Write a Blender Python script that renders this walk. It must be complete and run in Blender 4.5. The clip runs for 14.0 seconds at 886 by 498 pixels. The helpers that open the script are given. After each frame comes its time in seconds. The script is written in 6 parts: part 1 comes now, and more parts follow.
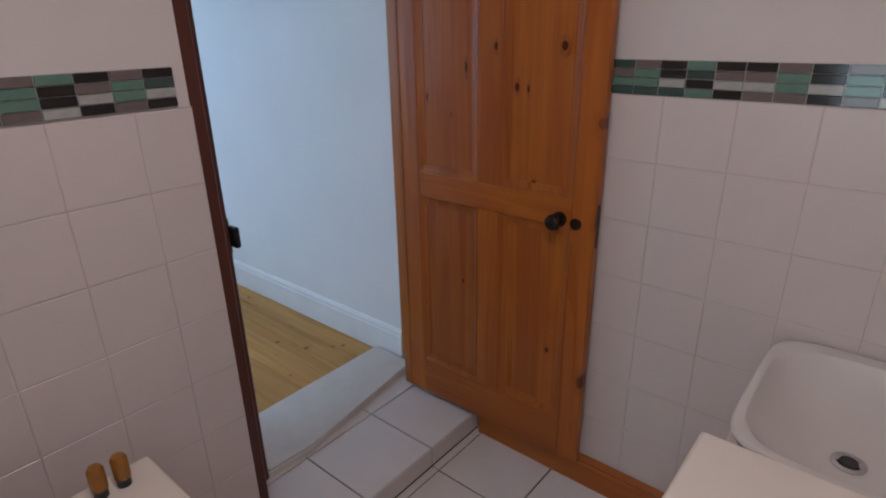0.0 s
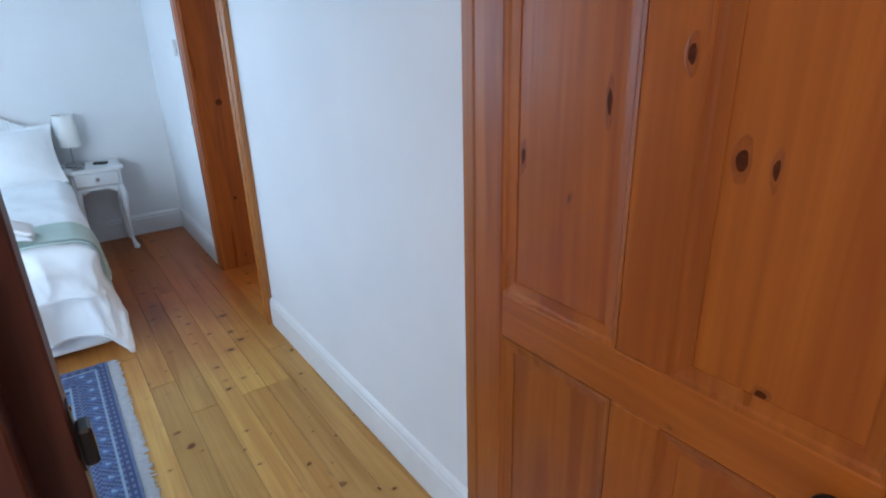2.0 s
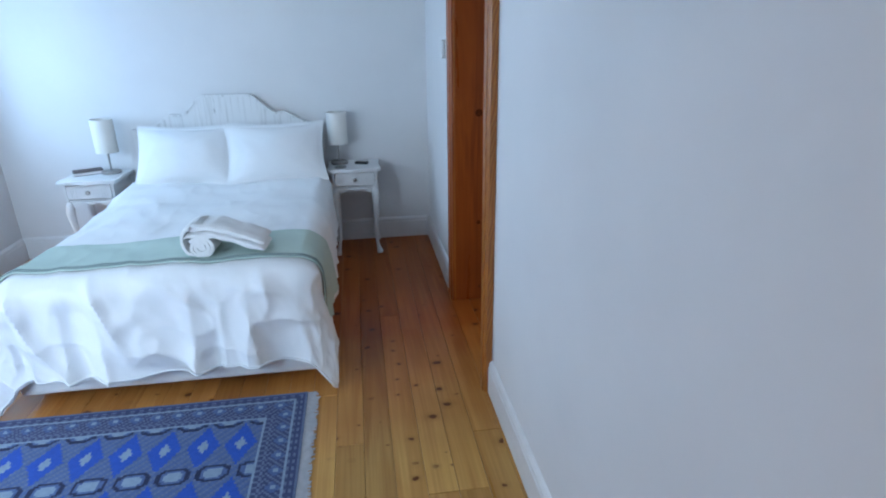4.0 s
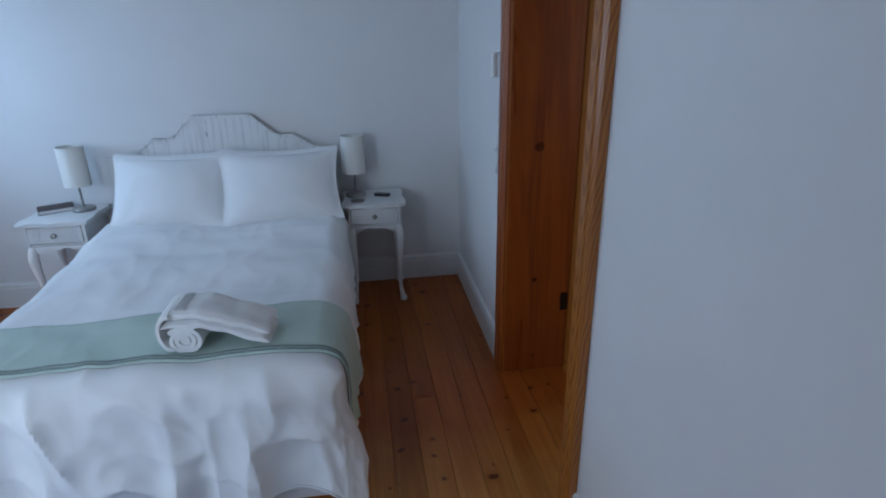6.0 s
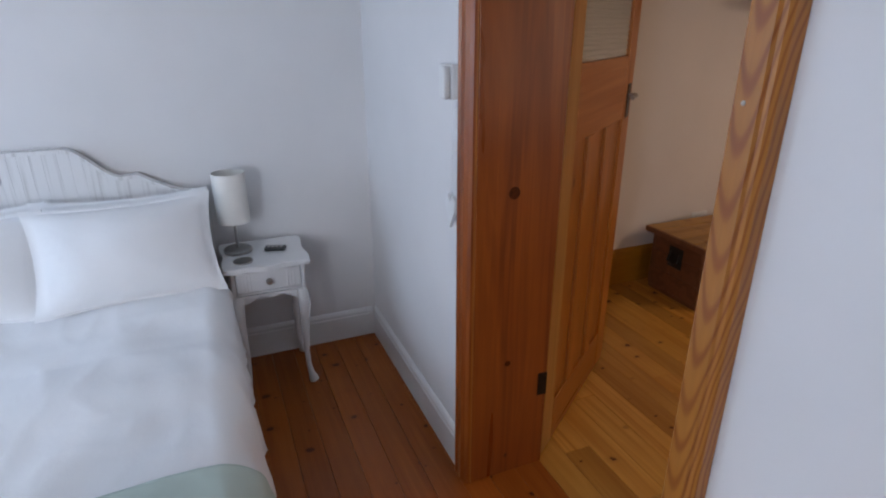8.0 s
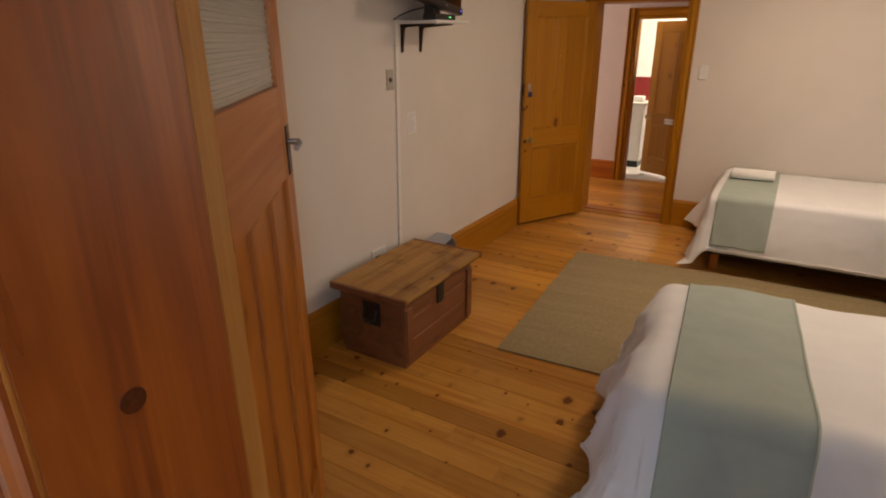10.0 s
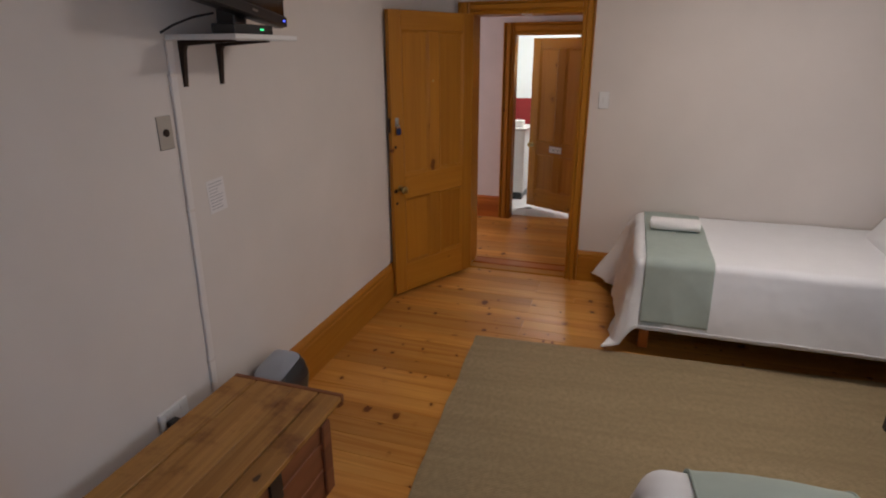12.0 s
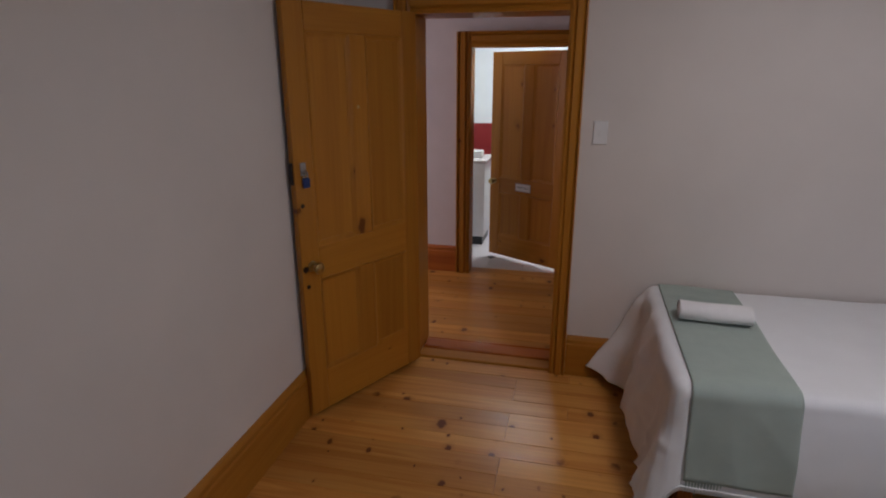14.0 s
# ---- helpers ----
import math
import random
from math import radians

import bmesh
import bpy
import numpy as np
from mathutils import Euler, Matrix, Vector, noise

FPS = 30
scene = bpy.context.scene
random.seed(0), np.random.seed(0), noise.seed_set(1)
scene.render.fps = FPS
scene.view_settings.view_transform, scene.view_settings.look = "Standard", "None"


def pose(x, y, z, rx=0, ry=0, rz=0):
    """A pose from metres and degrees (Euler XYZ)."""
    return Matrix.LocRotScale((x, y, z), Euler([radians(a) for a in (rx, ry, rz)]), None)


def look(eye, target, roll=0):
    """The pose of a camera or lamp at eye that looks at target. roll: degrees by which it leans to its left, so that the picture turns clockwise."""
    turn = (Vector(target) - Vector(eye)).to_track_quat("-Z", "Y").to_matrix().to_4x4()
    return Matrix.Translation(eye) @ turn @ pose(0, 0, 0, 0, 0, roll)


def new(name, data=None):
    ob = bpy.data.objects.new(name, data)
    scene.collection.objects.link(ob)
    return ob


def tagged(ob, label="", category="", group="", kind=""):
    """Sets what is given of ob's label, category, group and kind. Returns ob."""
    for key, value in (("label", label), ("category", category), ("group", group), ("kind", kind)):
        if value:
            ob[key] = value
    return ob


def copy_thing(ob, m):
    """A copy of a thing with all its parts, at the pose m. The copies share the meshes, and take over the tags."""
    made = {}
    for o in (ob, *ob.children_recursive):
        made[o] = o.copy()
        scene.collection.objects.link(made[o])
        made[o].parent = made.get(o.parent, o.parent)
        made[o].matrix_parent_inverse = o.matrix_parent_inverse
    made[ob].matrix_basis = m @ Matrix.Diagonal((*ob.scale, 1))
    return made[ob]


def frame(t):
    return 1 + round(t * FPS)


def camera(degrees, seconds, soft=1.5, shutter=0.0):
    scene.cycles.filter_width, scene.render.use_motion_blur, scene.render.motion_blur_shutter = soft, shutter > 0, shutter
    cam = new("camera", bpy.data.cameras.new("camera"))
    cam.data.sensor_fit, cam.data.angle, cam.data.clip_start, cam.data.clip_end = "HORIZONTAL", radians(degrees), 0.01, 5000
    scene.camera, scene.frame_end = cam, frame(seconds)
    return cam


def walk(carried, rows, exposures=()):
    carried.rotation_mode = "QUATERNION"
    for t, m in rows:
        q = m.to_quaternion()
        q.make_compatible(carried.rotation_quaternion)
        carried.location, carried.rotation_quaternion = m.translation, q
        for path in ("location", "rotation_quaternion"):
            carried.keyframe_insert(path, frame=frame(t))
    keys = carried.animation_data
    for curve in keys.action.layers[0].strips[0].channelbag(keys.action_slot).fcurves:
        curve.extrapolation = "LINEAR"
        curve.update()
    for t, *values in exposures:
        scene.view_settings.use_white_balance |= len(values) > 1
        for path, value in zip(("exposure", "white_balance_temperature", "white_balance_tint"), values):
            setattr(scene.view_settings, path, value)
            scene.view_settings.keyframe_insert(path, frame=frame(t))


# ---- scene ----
# ---------- camera ----------
cam = camera(76.1, 14.0, 2.0)
PATH = [
    (0, (-0.133, 0.382, 1.625), (-1.33, 1.808, 0.894), -1.0),
    (0.5, (-0.285, 0.639, 1.623), (-1.493, 2.06, 0.901), -1.0),
    (1, (-0.46, 0.884, 1.61), (-1.704, 2.271, 0.883), -1.1),
    (1.5, (-0.635, 1.161, 1.614), (-1.993, 2.439, 0.891), -1.3),
    (2, (-0.831, 1.323, 1.6), (-2.359, 2.391, 0.876), -1.6),
    (2.5, (-1.063, 1.436, 1.608), (-2.715, 2.303, 0.889), -1.4),
    (3, (-1.261, 1.552, 1.611), (-3.0, 2.225, 0.888), -1.3),
    (3.5, (-1.471, 1.646, 1.625), (-3.284, 2.08, 0.901), -1.4),
    (4, (-1.605, 1.655, 1.611), (-3.455, 1.924, 0.901), -0.8),
    (6.5, (-2.6, 1.476, 1.699), (-4.441, 1.75, 0.97), -0.9),
    (7, (-2.784, 1.418, 1.701), (-4.617, 1.746, 0.973), -0.8),
    (7.5, (-3.007, 1.407, 1.676), (-4.807, 1.895, 0.953), -0.1),
    (8, (-3.278, 1.429, 1.699), (-4.997, 2.145, 0.968), -0.1),
    (8.5, (-3.528, 1.451, 1.706), (-5.113, 2.433, 0.981), -0.1),
    (9, (-3.731, 1.555, 1.69), (-5.097, 2.821, 0.963), -0.4),
    (11.5, (-4.476, 2.874, 1.747), (-5.128, 4.645, 1.086), -0.2),
    (12, (-4.595, 3.197, 1.746), (-5.181, 4.992, 1.087), -0.2),
    (12.5, (-4.686, 3.484, 1.728), (-5.212, 5.302, 1.081), -0.1),
    (13, (-4.741, 3.824, 1.736), (-5.238, 5.658, 1.111), -0.1),
    (13.5, (-4.812, 4.146, 1.718), (-5.283, 5.992, 1.11), -0.1),
    (14, (-4.904, 4.491, 1.711), (-5.343, 6.348, 1.114), -0.1),
]

EXPOSURES = [
    (0.0, 0.0, 6450, 9), (1.0, 0.0, 6450, 9), (2.0, 0.62, 6700, 10), (2.5, 0.82, 6850, 11), (3.0, 0.80, 7000, 12), (3.5, 0.44, 6850, 11), (4.0, 0.15, 6700, 11), (6.5, -0.78, 7000, 18),
    (7.0, -0.52, 7250, 21), (8.0, 0.05, 8100, 24), (9.0, 0.42, 9400, 22), (11.5, 0.32, 6350, 13), (12.5, -0.18, 6100, 15), (14.0, -0.4, 5650, 15),
]
walk(cam, [(t, look(eye, target, roll)) for t, eye, target, roll in PATH], EXPOSURES)

# ---------- plan, in metres ----------
XW = -6.19                       # west wall of bedroom and guest room
YN = 2.21                        # bedroom side of the partition wall
YP = 2.53                        # guest room side of it
YS = -0.98                       # south wall of the bedroom
XBW, XBE = -2.11, -1.655         # wall between bedroom and bathroom, both faces
YB = 2.10                        # tiled north wall of the bathroom
YF, YFH = 7.575, 7.86            # far wall of the guest room, both faces
YH = 9.28                        # far wall of the passage
XE = -2.5                        # east wall of the guest room
CEIL = 2.75
ZB = -0.085                      # bathroom floor
ZH = -0.03                       # passage floor

# ---------- light ----------
world = bpy.data.worlds.new("sky")
scene.world = world
world.use_nodes = True
wn = world.node_tree.nodes
sky = wn.new("ShaderNodeTexSky")
sky.sky_type = "NISHITA"
sky.sun_disc = False
sky.sun_elevation, sky.sun_rotation = radians(40), radians(20)
world.node_tree.links.new(sky.outputs[0], wn["Background"].inputs[0])
wn["Background"].inputs[1].default_value = 0.1

sun = new("sun", bpy.data.lights.new("sun", "SUN"))
sun.data.energy, sun.data.angle, sun.data.color = 2.0, radians(0.5), (1.0, 0.95, 0.88)
sun.matrix_world = look((0, 0, 30), (-5, 14, 5))


def window_lamp(name, eye, target, w, h, power, color):
    lamp = new(name, bpy.data.lights.new(name, "AREA"))
    lamp.data.shape, lamp.data.size, lamp.data.size_y = "RECTANGLE", w, h
    lamp.data.energy, lamp.data.color = power, color
    lamp.matrix_world = look(eye, target)
    return lamp


# Unseen east window, added beside the south ones to balance the bedroom's brightness.
window_lamp("bedroom_fill_light", (XBE - 0.16, -0.36, 1.5), (-6, -0.2, 1.3), 0.72, 1.24, 58, (0.51, 0.735, 1.0))
window_lamp("bedroom_garden_light", (-3.0, YS - 0.10, 1.5), (-3.0, 2.2, 0.9), 1.06, 1.24, 23, (0.51, 0.735, 1.0))
window_lamp("bedroom_south_light", (-5.45, YS - 0.10, 1.5), (-5.2, 3, 0.8), 0.7, 1.0, 24, (0.34, 0.62, 1.0))
window_lamp("bathroom_window_light", (-0.32, 0.115, 1.35), (-0.6, 1.9, 0.8), 0.36, 0.5, 2.4, (0.62, 0.84, 1.0))
window_lamp("bathroom_ceiling_light", (-0.35, 0.65, 2.58), (-0.35, 0.65, 0), 0.3, 0.3, 12.5, (1.0, 0.87, 0.84))
# Soft fill from an added, unseen window; the ceiling lamp is the main source.
window_lamp("guest_fill_light", (XE + 0.06, 4.0, 1.6), (-5, 5.4, 0.8), 1.1, 1.2, 8.0, (1.0, 0.93, 0.87))
window_lamp("guest_ceiling_light", (-3.9, 5.95, 2.60), (-3.9, 5.95, 0), 0.34, 0.34, 23, (1.0, 0.90, 0.80))
window_lamp("toilet_lamp_light", (-5.3, 10.3, 2.5), (-5.3, 10.3, 0), 0.3, 0.3, 42, (0.97, 1.0, 0.90))
# Added lamp in an unseen end window; brightens the passage and toilet door frame.
window_lamp("passage_fill_light", (-8.85, 8.5, 1.6), (-5, 8.5, 0.8), 0.8, 1.1, 34, (1.0, 0.90, 0.87))


# ---------- materials ----------
class Net:
    def __init__(self, name, rough=0.6, metal=0.0, spec=0.5):
        self.mat = bpy.data.materials.new(name)
        self.mat.use_nodes = True
        self.n, self.l = self.mat.node_tree.nodes, self.mat.node_tree.links
        self.b = self.n["Principled BSDF"]
        self.b.inputs["Roughness"].default_value = rough
        self.b.inputs["Metallic"].default_value = metal
        self.b.inputs["Specular IOR Level"].default_value = spec

    def coords(self, scale=(1, 1, 1), vary=False):
        tc = self.n.new("ShaderNodeTexCoord")
        src = tc.outputs["Object"]
        if vary:
            info = self.n.new("ShaderNodeObjectInfo")
            mul = self.n.new("ShaderNodeVectorMath")
            mul.operation = "SCALE"
            mul.inputs[0].default_value = (37.0, 23.0, 29.0)
            self.l.new(info.outputs["Random"], mul.inputs["Scale"])
            add = self.n.new("ShaderNodeVectorMath")
            self.l.new(src, add.inputs[0])
            self.l.new(mul.outputs[0], add.inputs[1])
            src = add.outputs[0]
        mp = self.n.new("ShaderNodeMapping")
        mp.inputs["Scale"].default_value = scale
        self.l.new(src, mp.inputs["Vector"])
        return mp.outputs[0]

    def noise(self, vec, scale, detail=4.0, rough=0.55, distort=0.0):
        t = self.n.new("ShaderNodeTexNoise")
        t.inputs["Scale"].default_value, t.inputs["Detail"].default_value = scale, detail
        t.inputs["Roughness"].default_value, t.inputs["Distortion"].default_value = rough, distort
        self.l.new(vec, t.inputs["Vector"])
        return t.outputs["Fac"]

    def ramp(self, fac, *stops):
        r = self.n.new("ShaderNodeValToRGB")
        e = r.color_ramp.elements
        while len(e) < len(stops):
            e.new(0.5)
        for el, (p, c) in zip(e, stops):
            el.position, el.color = p, (*c, 1) if len(c) == 3 else c
        self.l.new(fac, r.inputs[0])
        return r.outputs[0]

    def mix(self, fac, a, b, kind="MIX"):
        m = self.n.new("ShaderNodeMix")
        m.data_type, m.blend_type = "RGBA", kind
        for src, slot in ((fac, 0), (a, 6), (b, 7)):
            if hasattr(src, "links"):
                self.l.new(src, m.inputs[slot])
            else:
                m.inputs[slot].default_value = src if slot == 0 or len(src) == 4 else (*src, 1)
        return m.outputs[2]

    def color(self, src):
        if hasattr(src, "links"):
            self.l.new(src, self.b.inputs["Base Color"])
        else:
            self.b.inputs["Base Color"].default_value = (*src, 1)
        return self

    def rough(self, src):
        self.l.new(src, self.b.inputs["Roughness"])
        return self

    def bump(self, height, strength=0.3, dist=0.002):
        bn = self.n.new("ShaderNodeBump")
        bn.inputs["Strength"].default_value, bn.inputs["Distance"].default_value = strength, dist
        self.l.new(height, bn.inputs["Height"])
        self.l.new(bn.outputs[0], self.b.inputs["Normal"])
        return self


def g(v):
    return (v, v, v)


def wood(name, light, mid, dark, axis, rough=0.35, knots=1.0, grain=1.0, knot_scale=3.2, flat=1, size=0.075, share=0.5, long=0.62, spec=0.45, tone_mix=0.40):
    """Pine or stained wood, its grain along axis 0, 1 or 2; flat: the axis through the board."""
    m = Net(name, rough, spec=spec)
    sc = [9.0 * grain] * 3
    sc[axis] = 0.45
    fine = [95.0] * 3
    fine[axis] = 1.8
    warp = m.noise(m.coords((1.6, 1.6, 1.6), True), 2.0, 3)
    broad = m.noise(m.coords(tuple(sc), True), 1.0, 3, 0.55, 0.9)
    thin = m.noise(m.coords(tuple(fine), True), 1.0, 3)
    base = m.ramp(broad, (0.28, mid), (0.48, light), (0.60, mid), (0.74, light))
    base = m.mix(m.ramp(thin, (0.35, g(0.0)), (0.75, g(0.26))), base, dark)
    base = m.mix(m.ramp(warp, (0.35, g(0.0)), (0.75, g(0.55))), base, mid)
    tone = m.n.new("ShaderNodeObjectInfo")
    base = m.mix(tone_mix, base, m.ramp(tone.outputs["Random"], (0.0, (0.62, 0.56, 0.50)), (0.5, g(1.0)), (1.0, (1.12, 1.10, 1.05))), "MULTIPLY")
    if knots:
        ks = [1.0] * 3
        ks[axis] = long
        wob = m.n.new("ShaderNodeVectorMath")
        jig = m.n.new("ShaderNodeTexNoise")
        jig.inputs["Scale"].default_value = 26.0
        cut, lay = m.n.new("ShaderNodeSeparateXYZ"), m.n.new("ShaderNodeCombineXYZ")
        m.l.new(m.coords(tuple(ks), True), cut.inputs[0])
        for slot, ax in enumerate(k for k in range(3) if k != flat):
            m.l.new(cut.outputs[ax], lay.inputs[slot])
        vec = lay.outputs[0]
        m.l.new(vec, jig.inputs["Vector"])
        wob.operation = "MULTIPLY_ADD"
        m.l.new(jig.outputs["Color"], wob.inputs[0])
        wob.inputs[1].default_value = (0.032, 0.032, 0.032)
        m.l.new(vec, wob.inputs[2])
        v = m.n.new("ShaderNodeTexVoronoi")
        v.voronoi_dimensions = "2D"
        v.inputs["Scale"].default_value = knot_scale
        m.l.new(wob.outputs[0], v.inputs["Vector"])
        sep = m.n.new("ShaderNodeSeparateColor")
        m.l.new(v.outputs["Color"], sep.inputs[0])
        big = m.n.new("ShaderNodeMath")
        big.operation = "MULTIPLY_ADD"
        few = m.n.new("ShaderNodeMath")
        few.operation = "POWER"
        m.l.new(sep.outputs[1], few.inputs[0])
        few.inputs[1].default_value = 2.2
        m.l.new(few.outputs[0], big.inputs[0])
        big.inputs[1].default_value, big.inputs[2].default_value = 1.25, 0.35
        far = m.n.new("ShaderNodeMath")
        far.operation = "DIVIDE"
        m.l.new(v.outputs["Distance"], far.inputs[0])
        m.l.new(big.outputs[0], far.inputs[1])
        dist = far.outputs[0]
        gate = m.ramp(sep.outputs[0], (1 - share - 0.01, g(0.0)), (1 - share + 0.01, g(1.0)))
        bunch = m.noise(m.coords((1.0, 1.0, 1.0), True), 2.6, 1)
        gate = m.mix(1.0, gate, m.ramp(bunch, (0.42, g(0.12)), (0.5, g(1.0))), "MULTIPLY")
        halo = m.mix(1.0, m.ramp(dist, (size * 0.7, g(0.6 * knots)), (size * 2.4, g(0.0))), gate, "MULTIPLY")
        core = m.mix(1.0, m.ramp(dist, (size * 0.62, g(0.92 * knots)), (size, g(0.0))), gate, "MULTIPLY")
        base = m.mix(halo, base, tuple(c * 0.75 for c in mid))
        base = m.mix(core, base, (dark[0] * 0.5, dark[1] * 0.32, dark[2] * 0.2))
    m.color(base)
    m.rough(m.ramp(broad, (0.2, g(rough - 0.08)), (0.8, g(rough + 0.12))))
    m.bump(thin, 0.12, 0.001)
    return m.mat


def reddened(mat, name, tint):
    """The same boards, tinted redder and darker towards the west, with a noisy edge."""
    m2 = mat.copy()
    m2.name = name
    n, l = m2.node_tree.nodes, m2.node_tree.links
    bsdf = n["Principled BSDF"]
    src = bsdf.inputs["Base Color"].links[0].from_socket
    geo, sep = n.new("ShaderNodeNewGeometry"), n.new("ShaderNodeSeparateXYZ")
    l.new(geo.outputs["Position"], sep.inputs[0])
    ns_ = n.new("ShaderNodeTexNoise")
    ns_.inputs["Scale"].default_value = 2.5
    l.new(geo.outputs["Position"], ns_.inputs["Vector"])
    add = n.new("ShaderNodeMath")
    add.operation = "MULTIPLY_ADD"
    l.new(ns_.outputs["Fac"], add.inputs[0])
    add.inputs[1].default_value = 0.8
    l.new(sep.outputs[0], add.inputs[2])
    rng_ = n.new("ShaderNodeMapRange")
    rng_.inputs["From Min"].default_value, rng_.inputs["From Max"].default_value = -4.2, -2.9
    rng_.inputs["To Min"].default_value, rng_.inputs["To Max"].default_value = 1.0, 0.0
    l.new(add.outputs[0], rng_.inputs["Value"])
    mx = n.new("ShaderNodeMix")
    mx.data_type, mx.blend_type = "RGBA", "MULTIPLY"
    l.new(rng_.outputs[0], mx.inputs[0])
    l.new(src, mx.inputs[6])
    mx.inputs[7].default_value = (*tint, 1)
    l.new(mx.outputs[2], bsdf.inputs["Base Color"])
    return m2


def stained(mat, tint, scale, lo, hi):
    """Dark stains with edges of their own over a wood."""
    n, l = mat.node_tree.nodes, mat.node_tree.links
    bsdf = n["Principled BSDF"]
    src = bsdf.inputs["Base Color"].links[0].from_socket
    tc, ns_ = n.new("ShaderNodeTexCoord"), n.new("ShaderNodeTexNoise")
    ns_.inputs["Scale"].default_value, ns_.inputs["Detail"].default_value, ns_.inputs["Roughness"].default_value = scale, 6.0, 0.65
    l.new(tc.outputs["Object"], ns_.inputs["Vector"])
    rg, mx = n.new("ShaderNodeMapRange"), n.new("ShaderNodeMix")
    rg.inputs["From Min"].default_value, rg.inputs["From Max"].default_value = lo, hi
    l.new(ns_.outputs["Fac"], rg.inputs["Value"])
    mx.data_type, mx.blend_type = "RGBA", "MULTIPLY"
    l.new(rg.outputs[0], mx.inputs[0])
    l.new(src, mx.inputs[6])
    mx.inputs[7].default_value = (*tint, 1)
    l.new(mx.outputs[2], bsdf.inputs["Base Color"])


def plain(name, col, rough=0.6, metal=0.0, spot=0.06, scale=6.0, bump=0.0, bscale=60.0, spec=0.5):
    """A paint, plastic, metal or cloth with slight blotches and fine relief."""
    m = Net(name, rough, metal, spec)
    vec = m.coords()
    n1 = m.noise(vec, scale, 4)
    m.color(m.mix(m.ramp(n1, (0.3, g(0.0)), (0.75, g(1.0))), col, tuple(c * (1 - spot * 2) for c in col)))
    if bump:
        m.bump(m.noise(vec, bscale, 3), bump, 0.002)
    return m.mat


M = {}
PINE_L, PINE_M, PINE_D = (0.66, 0.33, 0.075), (0.50, 0.205, 0.038), (0.21, 0.058, 0.009)
M["floor"] = wood("pine_floorboards", PINE_L, PINE_M, PINE_D, 0, 0.34, 1.0, 1.0, 5.2, 2, 0.14, 0.68, 1.5, 0.3, 0.75)
M["floor_bed"] = reddened(wood("bedroom_floorboards", (0.65, 0.37, 0.115), (0.50, 0.245, 0.065), PINE_D, 0, 0.34, 1.0, 1.0, 6.6, 2, 0.105, 0.7, 1.3, 0.3, 0.65), "sun_faded_floorboards", (0.60, 0.28, 0.15))
DR_L, DR_M, DR_D = (0.46, 0.140, 0.020), (0.32, 0.080, 0.011), (0.14, 0.028, 0.006)
M["door_v"] = wood("varnished_pine_upright", DR_L, DR_M, DR_D, 2, 0.3, 1.0, 1.0, 5.0, 1, 0.075, 0.22)
M["door_h"] = wood("varnished_pine_level", DR_L, DR_M, DR_D, 0, 0.3, 0.9, 1.0, 5.0, 1, 0.06, 0.3)
G_L, G_M, G_D = (0.45, 0.190, 0.018), (0.39, 0.152, 0.013), (0.21, 0.068, 0.007)
M["gold_v"] = wood("golden_pine_upright", G_L, G_M, G_D, 2, 0.35, 0.9, 0.8, 3.2, 1, 0.06, 0.35, spec=0.3)
M["gold_h"] = wood("golden_pine_level", G_L, G_M, G_D, 0, 0.35, 0.8, 0.8, 3.2, 1, 0.05, 0.25, spec=0.3)
A_L, A_M, A_D = (0.47, 0.165, 0.028), (0.35, 0.105, 0.018), (0.19, 0.05, 0.009)
M["amber_v"] = wood("amber_pine_upright", A_L, A_M, A_D, 2, 0.33, 0.9, 0.8, 3.2, 1, 0.06, 0.3)
M["amber_h"] = wood("amber_pine_level", A_L, A_M, A_D, 0, 0.33, 0.8, 0.8, 3.2, 1, 0.05, 0.25)
# Lighter copy of the pine: window light on the hinge stile, put into colour.
M["lit_v"] = wood("lit_pine_upright", (0.56, 0.29, 0.085), (0.48, 0.225, 0.058), (0.26, 0.10, 0.02), 2, 0.4, 0.5, 0.8, 3.2, 1, 0.05, 0.25)
M["gold_y"] = wood("golden_pine_lengthwise", G_L, G_M, G_D, 1, 0.4, 0.6, 0.8, 3.0, 0, 0.05, 0.3)
RD_L, RD_M, RD_D = (0.36, 0.084, 0.014), (0.22, 0.043, 0.008), (0.09, 0.015, 0.005)
M["red_v"] = wood("reddish_stained_pine", RD_L, RD_M, RD_D, 2, 0.3, 1.0, 0.9, 3.4, 0, 0.07, 0.5)
M["dark_v"] = wood("dark_stained_jamb", (0.125, 0.036, 0.023), (0.090, 0.025, 0.016), (0.035, 0.012, 0.009), 2, 0.35, 0.0)
M["chest_y"] = wood("worn_chest_wood", (0.46, 0.235, 0.055), (0.33, 0.152, 0.032), (0.05, 0.02, 0.008), 1, 0.42, 1.0, 1.2, 3.4, 2, 0.13, 0.6)
stained(M["chest_y"], (0.50, 0.36, 0.28), 4.5, 0.50, 0.66)
M["chest_d"] = wood("dark_chest_wood", (0.24, 0.085, 0.034), (0.16, 0.055, 0.022), (0.045, 0.018, 0.01), 1, 0.5, 0.6, 0.8, 3.2, 0)
M["black_wood"] = wood("black_stained_wood", (0.022, 0.016, 0.014), (0.014, 0.010, 0.009), (0.006, 0.005, 0.005), 2, 0.4, 0.0)
# flat-sawn board with arched growth rings
arch_b = Net("flat_sawn_pine", 0.32)
cut_, put_ = arch_b.n.new("ShaderNodeSeparateXYZ"), arch_b.n.new("ShaderNodeCombineXYZ")
arch_b.l.new(arch_b.coords(), cut_.inputs[0])


